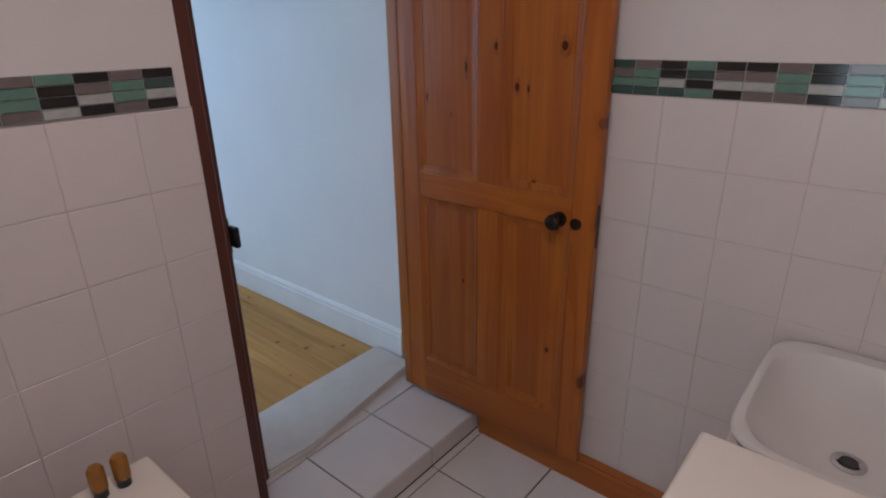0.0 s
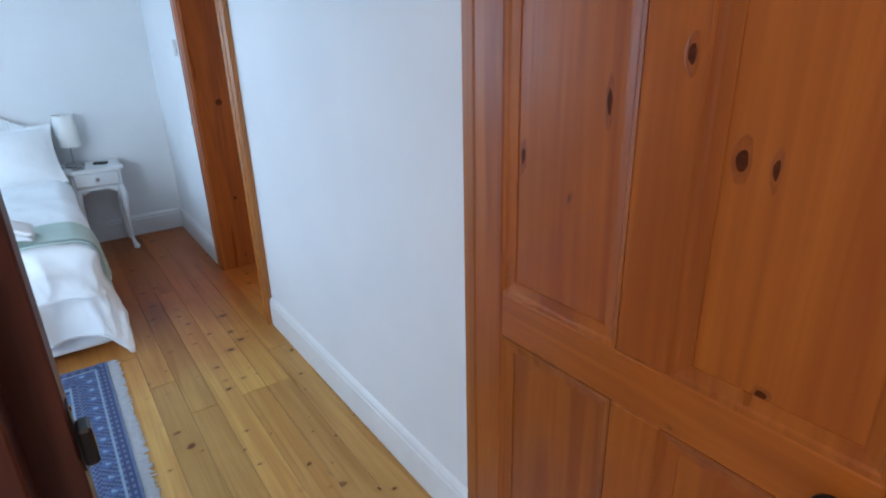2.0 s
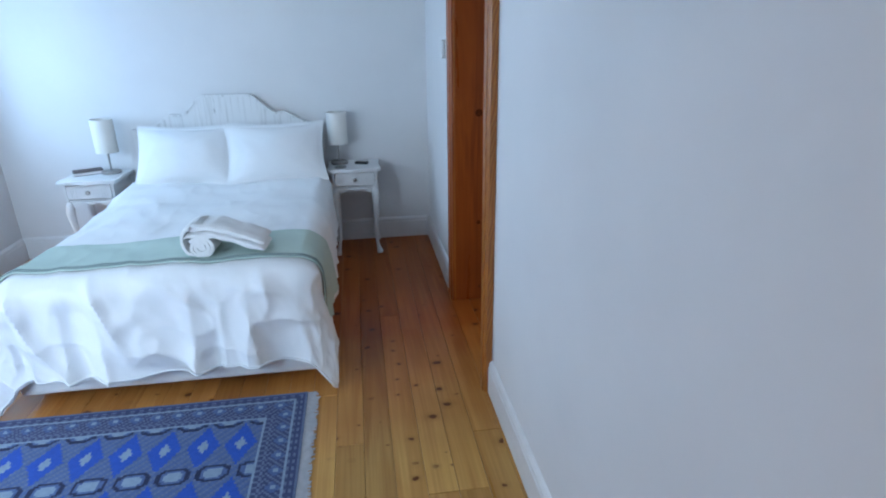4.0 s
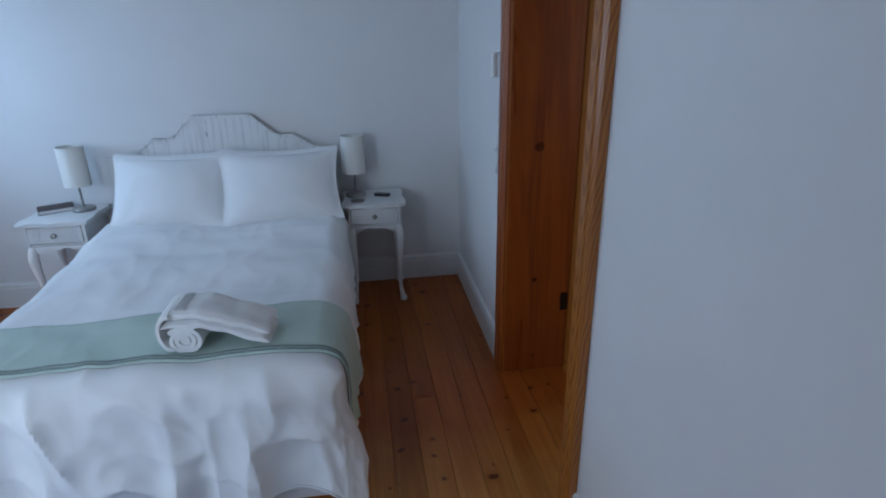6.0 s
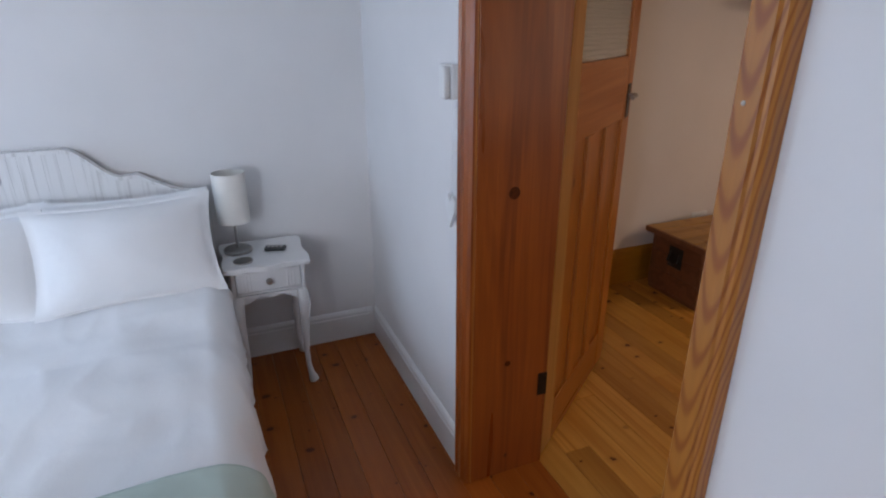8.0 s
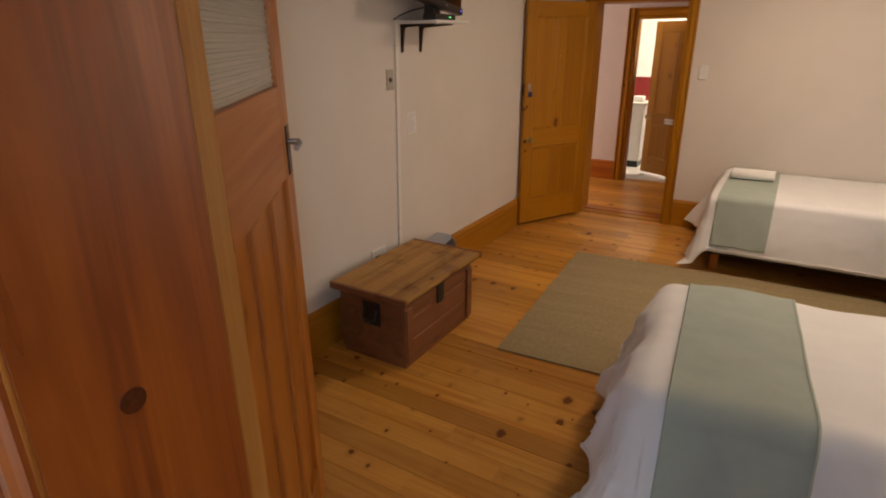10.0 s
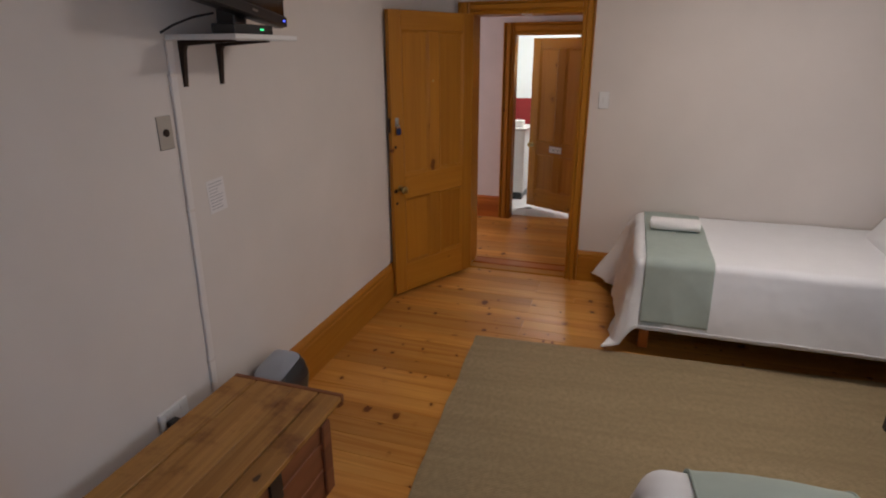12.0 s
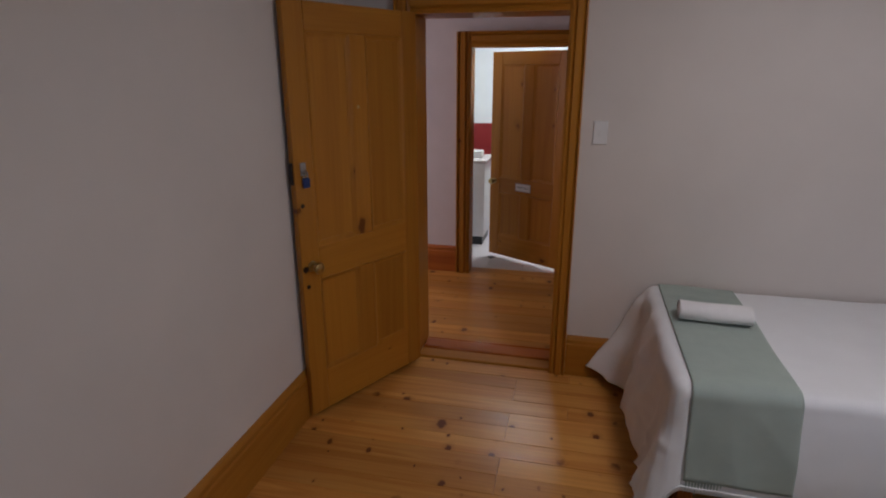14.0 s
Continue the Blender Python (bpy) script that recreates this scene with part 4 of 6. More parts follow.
def pillow(m, w, h, t, label, seed):
    """Local x across, y up along the pillow, z its thickness, with a flat flange."""
    bm = bmesh.new()
    n = 34
    sheets = []
    for side in (1, -1):
        grid = []
        for i in range(n + 1):
            row = []
            for j in range(n + 1):
                a, b = 2 * i / n - 1, 2 * j / n - 1
                fa, fb = min(1, abs(a) / 0.95), min(1, abs(b) / 0.93)
                body = max(0.0, (1 - fa ** 2.0)) ** 0.72 * max(0.0, (1 - fb ** 2.2)) ** 0.72
                px, py = a * w / 2, b * h / 2
                pinch = 1 - 0.11 * (1 - abs(a) ** 2) * abs(b) ** 3
                wr = noise.noise(Vector((px * 7 + seed, py * 7, side * 2.0)))
                tuck = 0.0
                for sx in (-1, 1):
                    for sy in (-1, 1):
                        qx, qy = px - sx * w / 2, py - sy * h / 2
                        rid = 1 - 2 * abs(noise.noise(Vector((math.atan2(qy, qx) * 3.2, seed * 1.7 + sx, sy * 2.0 + side))))
                        tuck += max(0.0, rid) ** 2 * math.exp(-math.hypot(qx, qy) / 0.16)
                z = side * (0.004 + t / 2 * body * (1 + 0.10 * wr + 0.20 * tuck)) + 0.010 * noise.noise(Vector((px * 5, py * 5, seed))) * (1 - body)
                row.append(bm.verts.new((px * (1 - 0.08 * (1 - abs(b) ** 2) * abs(a) ** 3), py * pinch, z)))
            grid.append(row)
        for p, q in zip(grid, grid[1:]):
            for j in range(n):
                bm.faces.new((p[j], q[j], q[j + 1], p[j + 1]))
        sheets.append(grid)
    bmesh.ops.remove_doubles(bm, verts=bm.verts, dist=0.0)
    s0, s1 = sheets
    rim = [(i, 0) for i in range(n)] + [(n, j) for j in range(n)] + [(i, n) for i in range(n, 0, -1)] + [(0, j) for j in range(n, 0, -1)]
    for (i, j), (k, l) in zip(rim, rim[1:] + rim[:1]):
        bm.faces.new((s0[i][j], s1[i][j], s1[k][l], s0[k][l]))
    ob = solid("pillow", bm, M["linen"], label, "pillow", True, "pillows")
    ob.matrix_world = m
    return ob


def lean(x, y, z, tilt, yaw=0, roll=0):
    """Pillow stood on its long edge, leaning back towards -x."""
    return Matrix.Translation((x, y, z)) @ Euler((0, 0, radians(90 + yaw))).to_matrix().to_4x4() @ Euler((radians(90 - tilt), 0, radians(roll))).to_matrix().to_4x4()


pillow(lean(-5.795, 1.062, 0.828, 31, 0, 4.5), 0.71, 0.455, 0.21, "plump white flanged pillow leaning on the headboard", 1.0)
pillow(lean(-5.81, 0.43, 0.825, 32, 0, -4.0), 0.68, 0.455, 0.21, "plump white flanged pillow leaning on the headboard", 2.0)
pillow(lean(-5.965, 1.05, 0.815, 18, 0, 0), 0.70, 0.43, 0.12, "white pillow standing behind another pillow", 3.0)
pillow(lean(-5.965, 0.42, 0.815, 18, 0, 0), 0.69, 0.43, 0.12, "white pillow standing behind another pillow", 4.0)


def towels():
    ob = thing("folded_towels", "folded and rolled white bath towels on the throw", "towel", pose(-4.25, 0.815, 0.637, 0, 0, -3) @ Matrix.Diagonal((1.05, 0.88, 1.14, 1.0)))
    # rolled towel, its spiral facing the foot of the bed
    pts = []
    turns, n = 2.4, 120
    for i in range(n + 1):
        t = i / n
        a = turns * 2 * math.pi * t
        rr = 0.006 + 0.036 * t
        pts.append((0.080 + 1.5 * rr * math.cos(a), 0.038 + 0.86 * rr * math.sin(a)))
    th = 0.0145
    outer = []
    for i, (a, b) in enumerate(pts):
        da, db = pts[min(i + 1, n)][0] - pts[max(i - 1, 0)][0], pts[min(i + 1, n)][1] - pts[max(i - 1, 0)][1]
        ln = math.hypot(da, db) or 1
        outer.append((a + db / ln * th, b - da / ln * th))
    bm = bmesh.new()
    k = 10
    secs = []
    for d in range(k + 1):
        x = -0.24 * d / k
        wob = 0.004 * math.sin(d * 1.7)
        secs.append([Vector((x, a + wob, max(0.0, b) + wob * 0.5)) for a, b in pts + outer[::-1]])
    vs = [[bm.verts.new(p) for p in s] for s in secs]
    cnt = len(vs[0])
    for s, q in zip(vs, vs[1:]):
        for i in range(cnt):
            bm.faces.new((s[i], s[(i + 1) % cnt], q[(i + 1) % cnt], q[i]))
    for s in (vs[0], vs[-1]):
        for i in range(n):
            bm.faces.new((s[i], s[i + 1], s[cnt - 2 - i], s[cnt - 1 - i]))
    part("rolled_towel", bm, M["towel"], ob, "", True)
    core = [[Vector((-0.007 - 0.22 * k, 0.080 + 0.052 * math.cos(a), 0.038 + 0.030 * math.sin(a))) for a in (2 * math.pi * i / 24 for i in range(24))] for k in (0, 1)]
    part("roll_core", add_loft(bmesh.new(), core), M["towel"], ob, "", True)
    # folded towel lying over the roll, in layers
    for lay in range(2):
        prof_t, prof_b = [], []
        for i in range(25):
            t = i / 24
            y = -0.005 + 0.42 * t
            base = 0.066 - 0.062 * max(0, (t - 0.35) / 0.65) ** 1.1 + 0.005 * math.sin(t * 5)
            z0 = base + lay * 0.029 + 0.004 * noise.noise(Vector((t * 6, lay * 3.0, 0)))
            edge = max(0.0, 1 - abs((t - 0.5) / 0.5) ** 7) ** 0.5
            prof_t.append((y, z0 + 0.018 * edge + 0.018))
            prof_b.append((y, z0 - 0.016 * edge + 0.018))
        outline, rings = prof_t + prof_b[::-1], []
        mid_y, mid_z = 0.205, sum(b for a, b in outline) / len(outline)
        for k in range(13):
            t = k / 12
            end = 1 - 0.55 * max(0.0, abs(2 * t - 1) - 0.72) ** 2 / 0.28 ** 2
            ring = []
            for i, (a, b) in enumerate(outline):
                zc = (prof_t[i][1] + prof_b[i][1]) / 2 if i < 25 else (prof_t[49 - i][1] + prof_b[49 - i][1]) / 2
                lump = 0.007 * noise.noise(Vector((a * 14, t * 2.6, 4.0 * lay + (i < 25))))
                ring.append(Vector((-0.008 * lay - (0.178 - 0.012 * lay) * t + 0.01 * noise.noise(Vector((a * 9, lay, 2.0))), mid_y + (a - mid_y) * (0.97 + 0.03 * end), zc + (b - zc) * end + lump)))
            rings.append(ring)
        part("towel_fold", add_loft(bmesh.new(), rings), M["towel"], ob, "", True)
    # the folded towel's end, wrapped round the roll
    bend = []
    for k, a in enumerate([math.radians(84 + 8.4 * i) for i in range(24)]):
        bend.append((0.032 + 0.056 * math.cos(a), 0.068 + 0.066 * math.sin(a), 0.032 + 0.034 * math.cos(a), 0.068 + 0.046 * math.sin(a)))
    rings = []
    for k in range(9):
        t = k / 8
        lump = [0.004 * noise.noise(Vector((i * 0.35, t * 2.2, 8.0))) for i in range(24)]
        shut = 1 - 0.4 * max(0.0, abs(2 * t - 1) - 0.7) ** 2 / 0.09
        ring = [Vector((0.004 - 0.182 * t, (a + c) / 2 + (a - c) / 2 * shut + e, (b + d) / 2 + (b - d) / 2 * shut + e)) for (a, b, c, d), e in zip(bend, lump)]
        ring += [Vector((0.004 - 0.182 * t, (a + c) / 2 - (a - c) / 2 * shut + e, (b + d) / 2 - (b - d) / 2 * shut + e)) for (a, b, c, d), e in zip(bend[::-1], lump[::-1])]
        rings.append(ring)
    part("towel_bend", add_loft(bmesh.new(), rings), M["towel"], ob, "", True)
    for k_ in range(4):
        part("woven_band", tube([(-0.02 - 0.13 * t, 0.055 + 0.011 * k_, 0.134 + 0.003 * math.sin((0.055 + 0.011 * k_) / 0.42 * 5)) for t in (0, 0.5, 1)], 0.0026, 6), M["towel"], ob)
    return ob


towels()


def nightstand():
    """Local origin at the floor behind the middle; front towards +x."""
    ob = thing("nightstand", "white painted nightstand with a drawer and cabriole legs", "nightstand", pose(0, 0, 0), "nightstands")
    # serpentine top
    out = []
    w, d0 = 0.192, 0.375
    for i in range(25):
        t = i / 24
        y = -w + 2 * w * t
        out.append((d0 + 0.010 * math.cos(t * 4 * math.pi) - 0.012 * (abs(2 * t - 1) ** 8), y))
    for i in range(1, 17):
        t = i / 16
        out.append((d0 - 0.012 - (d0 - 0.012) * t, w + 0.006 * math.sin(t * 3 * math.pi)))
    for i in range(0, 17):
        t = i / 16
        out.append(((d0 - 0.012) * t, -w - 0.006 * math.sin((1 - t) * 3 * math.pi)))
    out = out[:-1]
    bm = extrude(out, 0.024, lambda a, b, d: (a, b, 0.656 + d))
    bmesh.ops.bevel(bm, geom=[e for e in bm.edges if abs(e.verts[0].co.z - e.verts[1].co.z) < 1e-5], offset=0.006, segments=2, affect="EDGES")
    part("top", bm, M["skirt"], ob)
    ca = bmesh.new()
    add_box(ca, 0.01, -0.165, 0.53, 0.025, 0.165, 0.655)
    add_box(ca, 0.026, -0.165, 0.53, 0.335, -0.150, 0.655)
    add_box(ca, 0.026, 0.150, 0.53, 0.335, 0.165, 0.655)
    add_box(ca, 0.026, -0.149, 0.53, 0.335, 0.149, 0.54)
    add_box(ca, 0.336, -0.165, 0.53, 0.345, -0.150, 0.655)
    add_box(ca, 0.336, 0.150, 0.53, 0.345, 0.165, 0.655)
    part("case", ca, M["skirt"], ob)
    dr = part("drawer", box(0.330, -0.146, 0.548, 0.352, 0.146, 0.648, 0.004, 2), M["skirt"], ob)
    for y in (-0.115, -0.10, -0.085, 0.085, 0.10, 0.115):
        part("flute", box(0.3525, y - 0.003, 0.555, 0.3555, y + 0.003, 0.641, 0.001), M["skirt"], dr)
    part("knob", lathe([(0.008, 0), (0.008, 0.008), (0.016, 0.014), (0.014, 0.026), (0.004, 0.03)], 14, (0.353, 0, 0.598), pose(0, 0, 0, 0, 90)), M["steel"], dr, "glass and metal knob", True)
    # scalloped aprons
    ap = [(-0.165, 0.5295)]
    for i in range(31):
        t = i / 30
        ap.append((-0.165 + 0.33 * t, 0.492 + 0.024 * math.sin(math.pi * t) ** 2 + 0.010 * math.cos(t * 6 * math.pi) * math.sin(math.pi * t) - 0.03 * abs(2 * t - 1) ** 6))
    ap.append((0.165, 0.5295))
    part("apron", extrude(ap[::-1], 0.016, lambda a, b, d: (0.332 + d, a, b)), M["skirt"], ob)
    for s in (-1, 1):
        side = [(0.02 + (a + 0.165) / 0.33 * 0.30, b) for a, b in ap]
        part("apron", extrude(side[::-1], 0.014, lambda a, b, d, s=s: (a, s * (0.150 + d), b)), M["skirt"], ob)
    # cabriole legs
    for fx, sx in ((0.335, 1), (0.035, -1)):
        for sy in (-1, 1):
            rings = []
            for z, off, r in ((0.53, -0.008, 0.024), (0.50, 0.002, 0.028), (0.45, 0.010, 0.029), (0.38, 0.006, 0.023), (0.28, -0.002, 0.017), (0.17, -0.006, 0.0135), (0.09, -0.002, 0.0125), (0.05, 0.008, 0.015), (0.028, 0.018, 0.022), (0.012, 0.020, 0.024), (0.0, 0.016, 0.018)):
                k = 0.75 if sx > 0 else 0.4
                c = Vector((fx + sx * off * k, sy * (0.147 + off * 0.75), z))
                rings.append([c + Vector((r * math.cos(2 * math.pi * i / 12), r * math.sin(2 * math.pi * i / 12), 0)) for i in range(12)])
            part("leg", add_loft(bmesh.new(), rings[::-1]), M["skirt"], ob, "", True)
    return ob


ns = nightstand()
ns.matrix_world = pose(-6.168, 1.605, 0)
nl = copy_thing(ns, pose(-6.168, -0.255, 0))
ns["label"] = "white painted cabriole nightstand with lamp and coasters on it"
nl["label"] = "white painted cabriole nightstand with lamp and book on it"


def table_lamp(m):
    ob = thing("table_lamp", "unlit table lamp with a cream drum shade on a nightstand", "table lamp", m, "bedside lamps")
    part("base", lathe([(0.064, 0), (0.066, 0.004), (0.066, 0.014), (0.060, 0.020), (0.010, 0.022)], 32), M["steel"], ob, "brushed steel base", True)
    part("stem", lathe([(0.007, 0.022), (0.006, 0.19)], 12), M["steel"], ob, "steel stem", True)
    sh = bmesh.new()
    n = 36
    prof = [(0.072, 0.155), (0.0745, 0.155), (0.0745, 0.392), (0.072, 0.392)]
    rings = [[sh.verts.new((r * math.cos(2 * math.pi * i / n), r * math.sin(2 * math.pi * i / n), z)) for i in range(n)] for r, z in prof]
    for a, b in zip(rings, rings[1:] + rings[:1]):
        for i in range(n):
            sh.faces.new((a[i], a[(i + 1) % n], b[(i + 1) % n], b[i]))
    part("shade", sh, M["shade"], ob, "cream fabric drum shade", True)
    part("bulb", lathe([(0.012, 0.19), (0.014, 0.215), (0.026, 0.25), (0.028, 0.27), (0.016, 0.295), (0.003, 0.30)], 16), M["white_plastic"], ob, "", True)
    return ob


tl = table_lamp(pose(-6.03, 1.495, 0.681))
copy_thing(tl, pose(-6.04, -0.165, 0.681))


def coaster(m):
    return tagged(part("coaster", lathe([(0.044, 0), (0.045, 0.002), (0.045, 0.005), (0.043, 0.006)], 28), M["steel"], None), "round grey coaster on the nightstand", "coaster")


coaster(None).matrix_world = pose(-5.885, 1.505, 0.681)
ctrl = thing("remote_control", "small black remote control lying on the nightstand", "remote control", pose(-5.985, 1.665, 0.681, 0, 0, 70))
part("body", box(-0.05, -0.022, 0, 0.05, 0.022, 0.018, 0.005, 2), M["black"], ctrl)
for i in range(4):
    for j in range(2):
        part("button", box(-0.036 + i * 0.02, -0.013 + j * 0.016, 0.0182, -0.024 + i * 0.02, -0.003 + j * 0.016, 0.021, 0.001), M["steel"], ctrl)
bk = thing("book", "dark brown closed book lying on the nightstand", "book", pose(-6.06, -0.335, 0.681, 0, 0, 28))
part("cover", box(-0.065, -0.095, 0, 0.065, 0.095, 0.003), M["book"], bk)
part("cover", box(-0.065, -0.095, 0.022, 0.065, 0.095, 0.025, 0.001), M["book"], bk)
part("spine", box(-0.068, -0.095, 0, -0.0652, 0.095, 0.025, 0.001), M["book"], bk)
part("pages", box(-0.062, -0.092, 0.0032, 0.062, 0.092, 0.0218), M["paper"], bk, "cream paper block")


def oriental_rug():
    blues = [plain("rug_" + n_, c, 0.95, spot=0.12, scale=60, bump=0.6, bscale=300) for n_, c in (
        ("field", (0.075, 0.125, 0.27)), ("bright_blue", (0.018, 0.085, 0.43)), ("pale", (0.24, 0.32, 0.42)), ("border", (0.05, 0.065, 0.15)), ("grey", (0.13, 0.17, 0.27)), ("navy", (0.018, 0.025, 0.07)))]
    x0, x1, y0, y1 = -3.985, -2.62, -0.66, 1.335
    nx, ny = 137, 200
    bm = bmesh.new()
    vs = [[bm.verts.new((x0 + (x1 - x0) * i / nx, y0 + (y1 - y0) * j / ny, 0.009 + 0.0012 * noise.noise(Vector((i * 0.11, j * 0.09, 2))))) for j in range(ny + 1)] for i in range(nx + 1)]
    for i in range(nx):
        for j in range(ny):
            f = bm.faces.new((vs[i][j], vs[i + 1][j], vs[i + 1][j + 1], vs[i][j + 1]))
            x, y = x0 + (x1 - x0) * (i + 0.5) / nx, y0 + (y1 - y0) * (j + 0.5) / ny
            e = min(x - x0, x1 - x, y - y0, y1 - y)
            lng = (y if min(x - x0, x1 - x) < min(y - y0, y1 - y) else x) * 100
            if e < 0.012:
                k = 4
            elif e < 0.05:
                k = 4 if int(lng / 2.0) % 2 and int(e * 100) % 2 == 0 else 3
            elif e < 0.058 or 0.125 < e < 0.133 or 0.17 < e < 0.178:
                k = 2
            elif e < 0.125:
                q = (lng % 9.0) - 4.5
                r = (e - 0.091) * 100
                k = 2 if abs(q) + abs(r) < 1.4 else (0 if abs(q) + abs(r) < 3.2 else (4 if (int(lng) + int(e * 100)) % 3 == 0 else 3))
            elif e < 0.17:
                k = 4 if (int(lng / 1.5) + int(e * 66)) % 2 else 3
            else:
                dx = ((x + 3.655) / 0.325 + 0.5) % 1.0 - 0.5
                dy = ((y - 1.08) / 0.1525 + 0.5) % 1.0 - 0.5
                dia = abs(dx) / 0.40 + abs(dy) / 0.44
                mx = ((x + 3.655) / 0.325) % 1.0 - 0.5
                my = ((y - 1.08) / 0.1525) % 1.0 - 0.5
                med = max(abs(mx) / 0.15, abs(my) / 0.42, (abs(mx) / 0.15 + abs(my) / 0.42) / 1.5)
                if dia < 0.34:
                    k = 2
                elif dia < 1.0:
                    k = 1
                elif med < 0.55:
                    k = 2
                elif med < 0.75:
                    k = 0
                elif med < 1.0:
                    k = 5
                else:
                    k = 4 if (int(x * 100) + int(y * 100)) % 4 == 0 else 0
            f.material_index = k
    ob = solid("rug", bm, blues[0], "blue patterned oriental rug beside the double bed", "rug")
    for mm in blues[1:]:
        ob.data.materials.append(mm)
    sol = ob.modifiers.new("thickness", "SOLIDIFY")
    sol.thickness, sol.offset = 0.008, -1
    fr = bmesh.new()
    rng = random.Random(3)
    for side, yy in ((1, y1), (-1, y0)):
        x = x0
        while x < x1:
            ln, dx = rng.uniform(0.035, 0.06), rng.uniform(-0.012, 0.012)
            add_box(fr, x, min(yy, yy + side * ln), 0.0015, x + 0.006, max(yy, yy + side * ln), 0.006)
            x += 0.0085
    f = part("fringe", fr, plain("cotton_fringe", (0.48, 0.48, 0.50), 0.95, spot=0.1, scale=40), ob, "pale cotton fringe")
    f["kind"] = "stuff"
    return ob


oriental_rug()

# intercom and hanging heart on the bedroom wall
ic = thing("intercom_handset", "white wall-mounted intercom handset beside the door frame", "intercom", pose(-5.065, YN, 1.53))
part("body", box(-0.06, -0.028, -0.055, 0.055, 0.0, 0.055, 0.006, 2), M["white_plastic"], ic)
part("handset", box(0.012, -0.055, -0.052, 0.05, -0.0285, 0.052, 0.009, 2), M["white_plastic"], ic)
part("grille", box(-0.02, -0.0305, -0.035, -0.008, -0.0285, 0.035, 0.001), M["bin_lid"], ic, "grey speaker slot")
hh = thing("hanging_heart", "white wooden heart hanging on a string", "ornament", pose(-5.035, YN - 0.012, 1.10))
hp = []
for i in range(40):
    t = 2 * math.pi * i / 40
    hp.append((0.0034 * 16 * math.sin(t) ** 3 * 0.75, 0.0042 * (13 * math.cos(t) - 5 * math.cos(2 * t) - 2 * math.cos(3 * t) - math.cos(4 * t))))
hb_ = extrude(hp, 0.012, lambda a, b, d: (a, -d, b))
bmesh.ops.bevel(hb_, geom=[e for e in hb_.edges if abs(e.verts[0].co.y - e.verts[1].co.y) < 1e-6], offset=0.003, segments=2, affect="EDGES")
part("heart", hb_, M["skirt"], hh, "", True)
part("string", tube([(0, -0.006, 0.02), (0.006, -0.006, 0.15), (0.012, -0.006, 0.30), (0.018, -0.004, 0.372)], 0.0018, 6), M["towel"], hh, "thin white string")

# ---------- guest room ----------
def glazed_door():
    w, h, t = 0.90, 2.0, 0.04
    ang = math.degrees(math.atan2(3.275 - 2.555, -5.425 + 4.885))
    ob = thing("door_2", "open golden pine door with a reeded glass pane", "door", pose(-4.885, 2.545, 0.012, 0, 0, ang))
    ob["kind"] = "structure"
    st_ = 0.12
    part("stile", box(0, 0, 0, st_, t, h, 0.003), M["lit_v"], ob, "pine hinge stile coloured as lit by the window")
    part("stile", box(w - st_, 0, 0, w, t, h, 0.003), M["amber_v"], ob)
    for z0, z1 in ((0, 0.20), (1.30, 1.57), (1.88, 2.0)):
        part("rail", box(st_ + 0.0005, 0.0005, z0, w - st_ - 0.0005, t - 0.0005, z1, 0.003), M["amber_h"], ob)
    n = 3
    pw = (w - 2 * st_ - 0.09 * (n - 1)) / n
    for c in range(n):
        x0 = st_ + c * (pw + 0.09)
        if c:
            part("muntin", box(x0 - 0.09, 0.001, 0.2005, x0 - 0.0005, t - 0.001, 1.2995, 0.003), M["amber_v"], ob)
        part("panel", box(x0, 0.014, 0.2, x0 + pw, 0.026, 1.3, 0.001), M["amber_v"], ob)
    gl = part("pane", box(st_, 0.016, 1.57, w - st_, 0.024, 1.88), M["reed"], ob, "reeded glass pane")
    for i in range(16):
        z = 1.58 + i * 0.0185
        part("glass_reed", box(st_, 0.0243, z, w - st_, 0.028, z + 0.009, 0.0015), M["reed"], gl)
        part("glass_reed", box(st_, 0.012, z, w - st_, 0.0157, z + 0.009, 0.0015), M["reed"], gl)
    hd = part("handle", tube([(w - 0.06, 0.04, 1.40), (w - 0.06, 0.075, 1.40), (w - 0.09, 0.082, 1.40), (w - 0.16, 0.082, 1.397)], 0.009, 10), M["steel"], ob, "steel lever handle", True)
    part("handle", tube([(w - 0.06, 0.0, 1.40), (w - 0.06, -0.035, 1.40), (w - 0.09, -0.042, 1.40), (w - 0.16, -0.042, 1.397)], 0.009, 10), M["steel"], ob, "steel lever handle", True)
    for side in (-0.004, 0.0405):
        part("back_plate", box(w - 0.085, side, 1.30, w - 0.035, side + 0.0035, 1.45, 0.002), M["bronze"], ob)
    for z in (0.36, 1.75):
        part("hinge", box(-0.006, 0.012, z - 0.05, 0.004, 0.05, z + 0.05, 0.002), M["bronze"], ob, "dark bronze hinge")
    return ob


glazed_door()

# far door, open into the room
fd_ang = math.degrees(math.atan2(6.818 - 7.545, -6.172 + 5.80))
fd = panel_door("door_3", pose(-5.80, 7.545, 0.02, 0, 0, fd_ang), 0.815, 1.985, 0.04, M["gold_v"], M["gold_h"],
                "open golden pine four-panel door with lock and knob", [(0, 0.22), (0.72, 0.89), (1.86, 1.985)], [2, 2])
door_knob(fd, 0.755, 0.04, 0.80, 1, M["brass"], "worn brass knob")
part("escutcheon", lathe([(0.016, 0), (0.016, 0.003), (0.006, 0.004)], 14, (0.795, 0.04, 0.79), pose(0, 0, 0, -90)), M["bronze"], fd)
lk = part("hasp", box(0.755, 0.0405, 1.24, 0.785, 0.046, 1.30, 0.002), M["steel"], fd, "steel hasp")
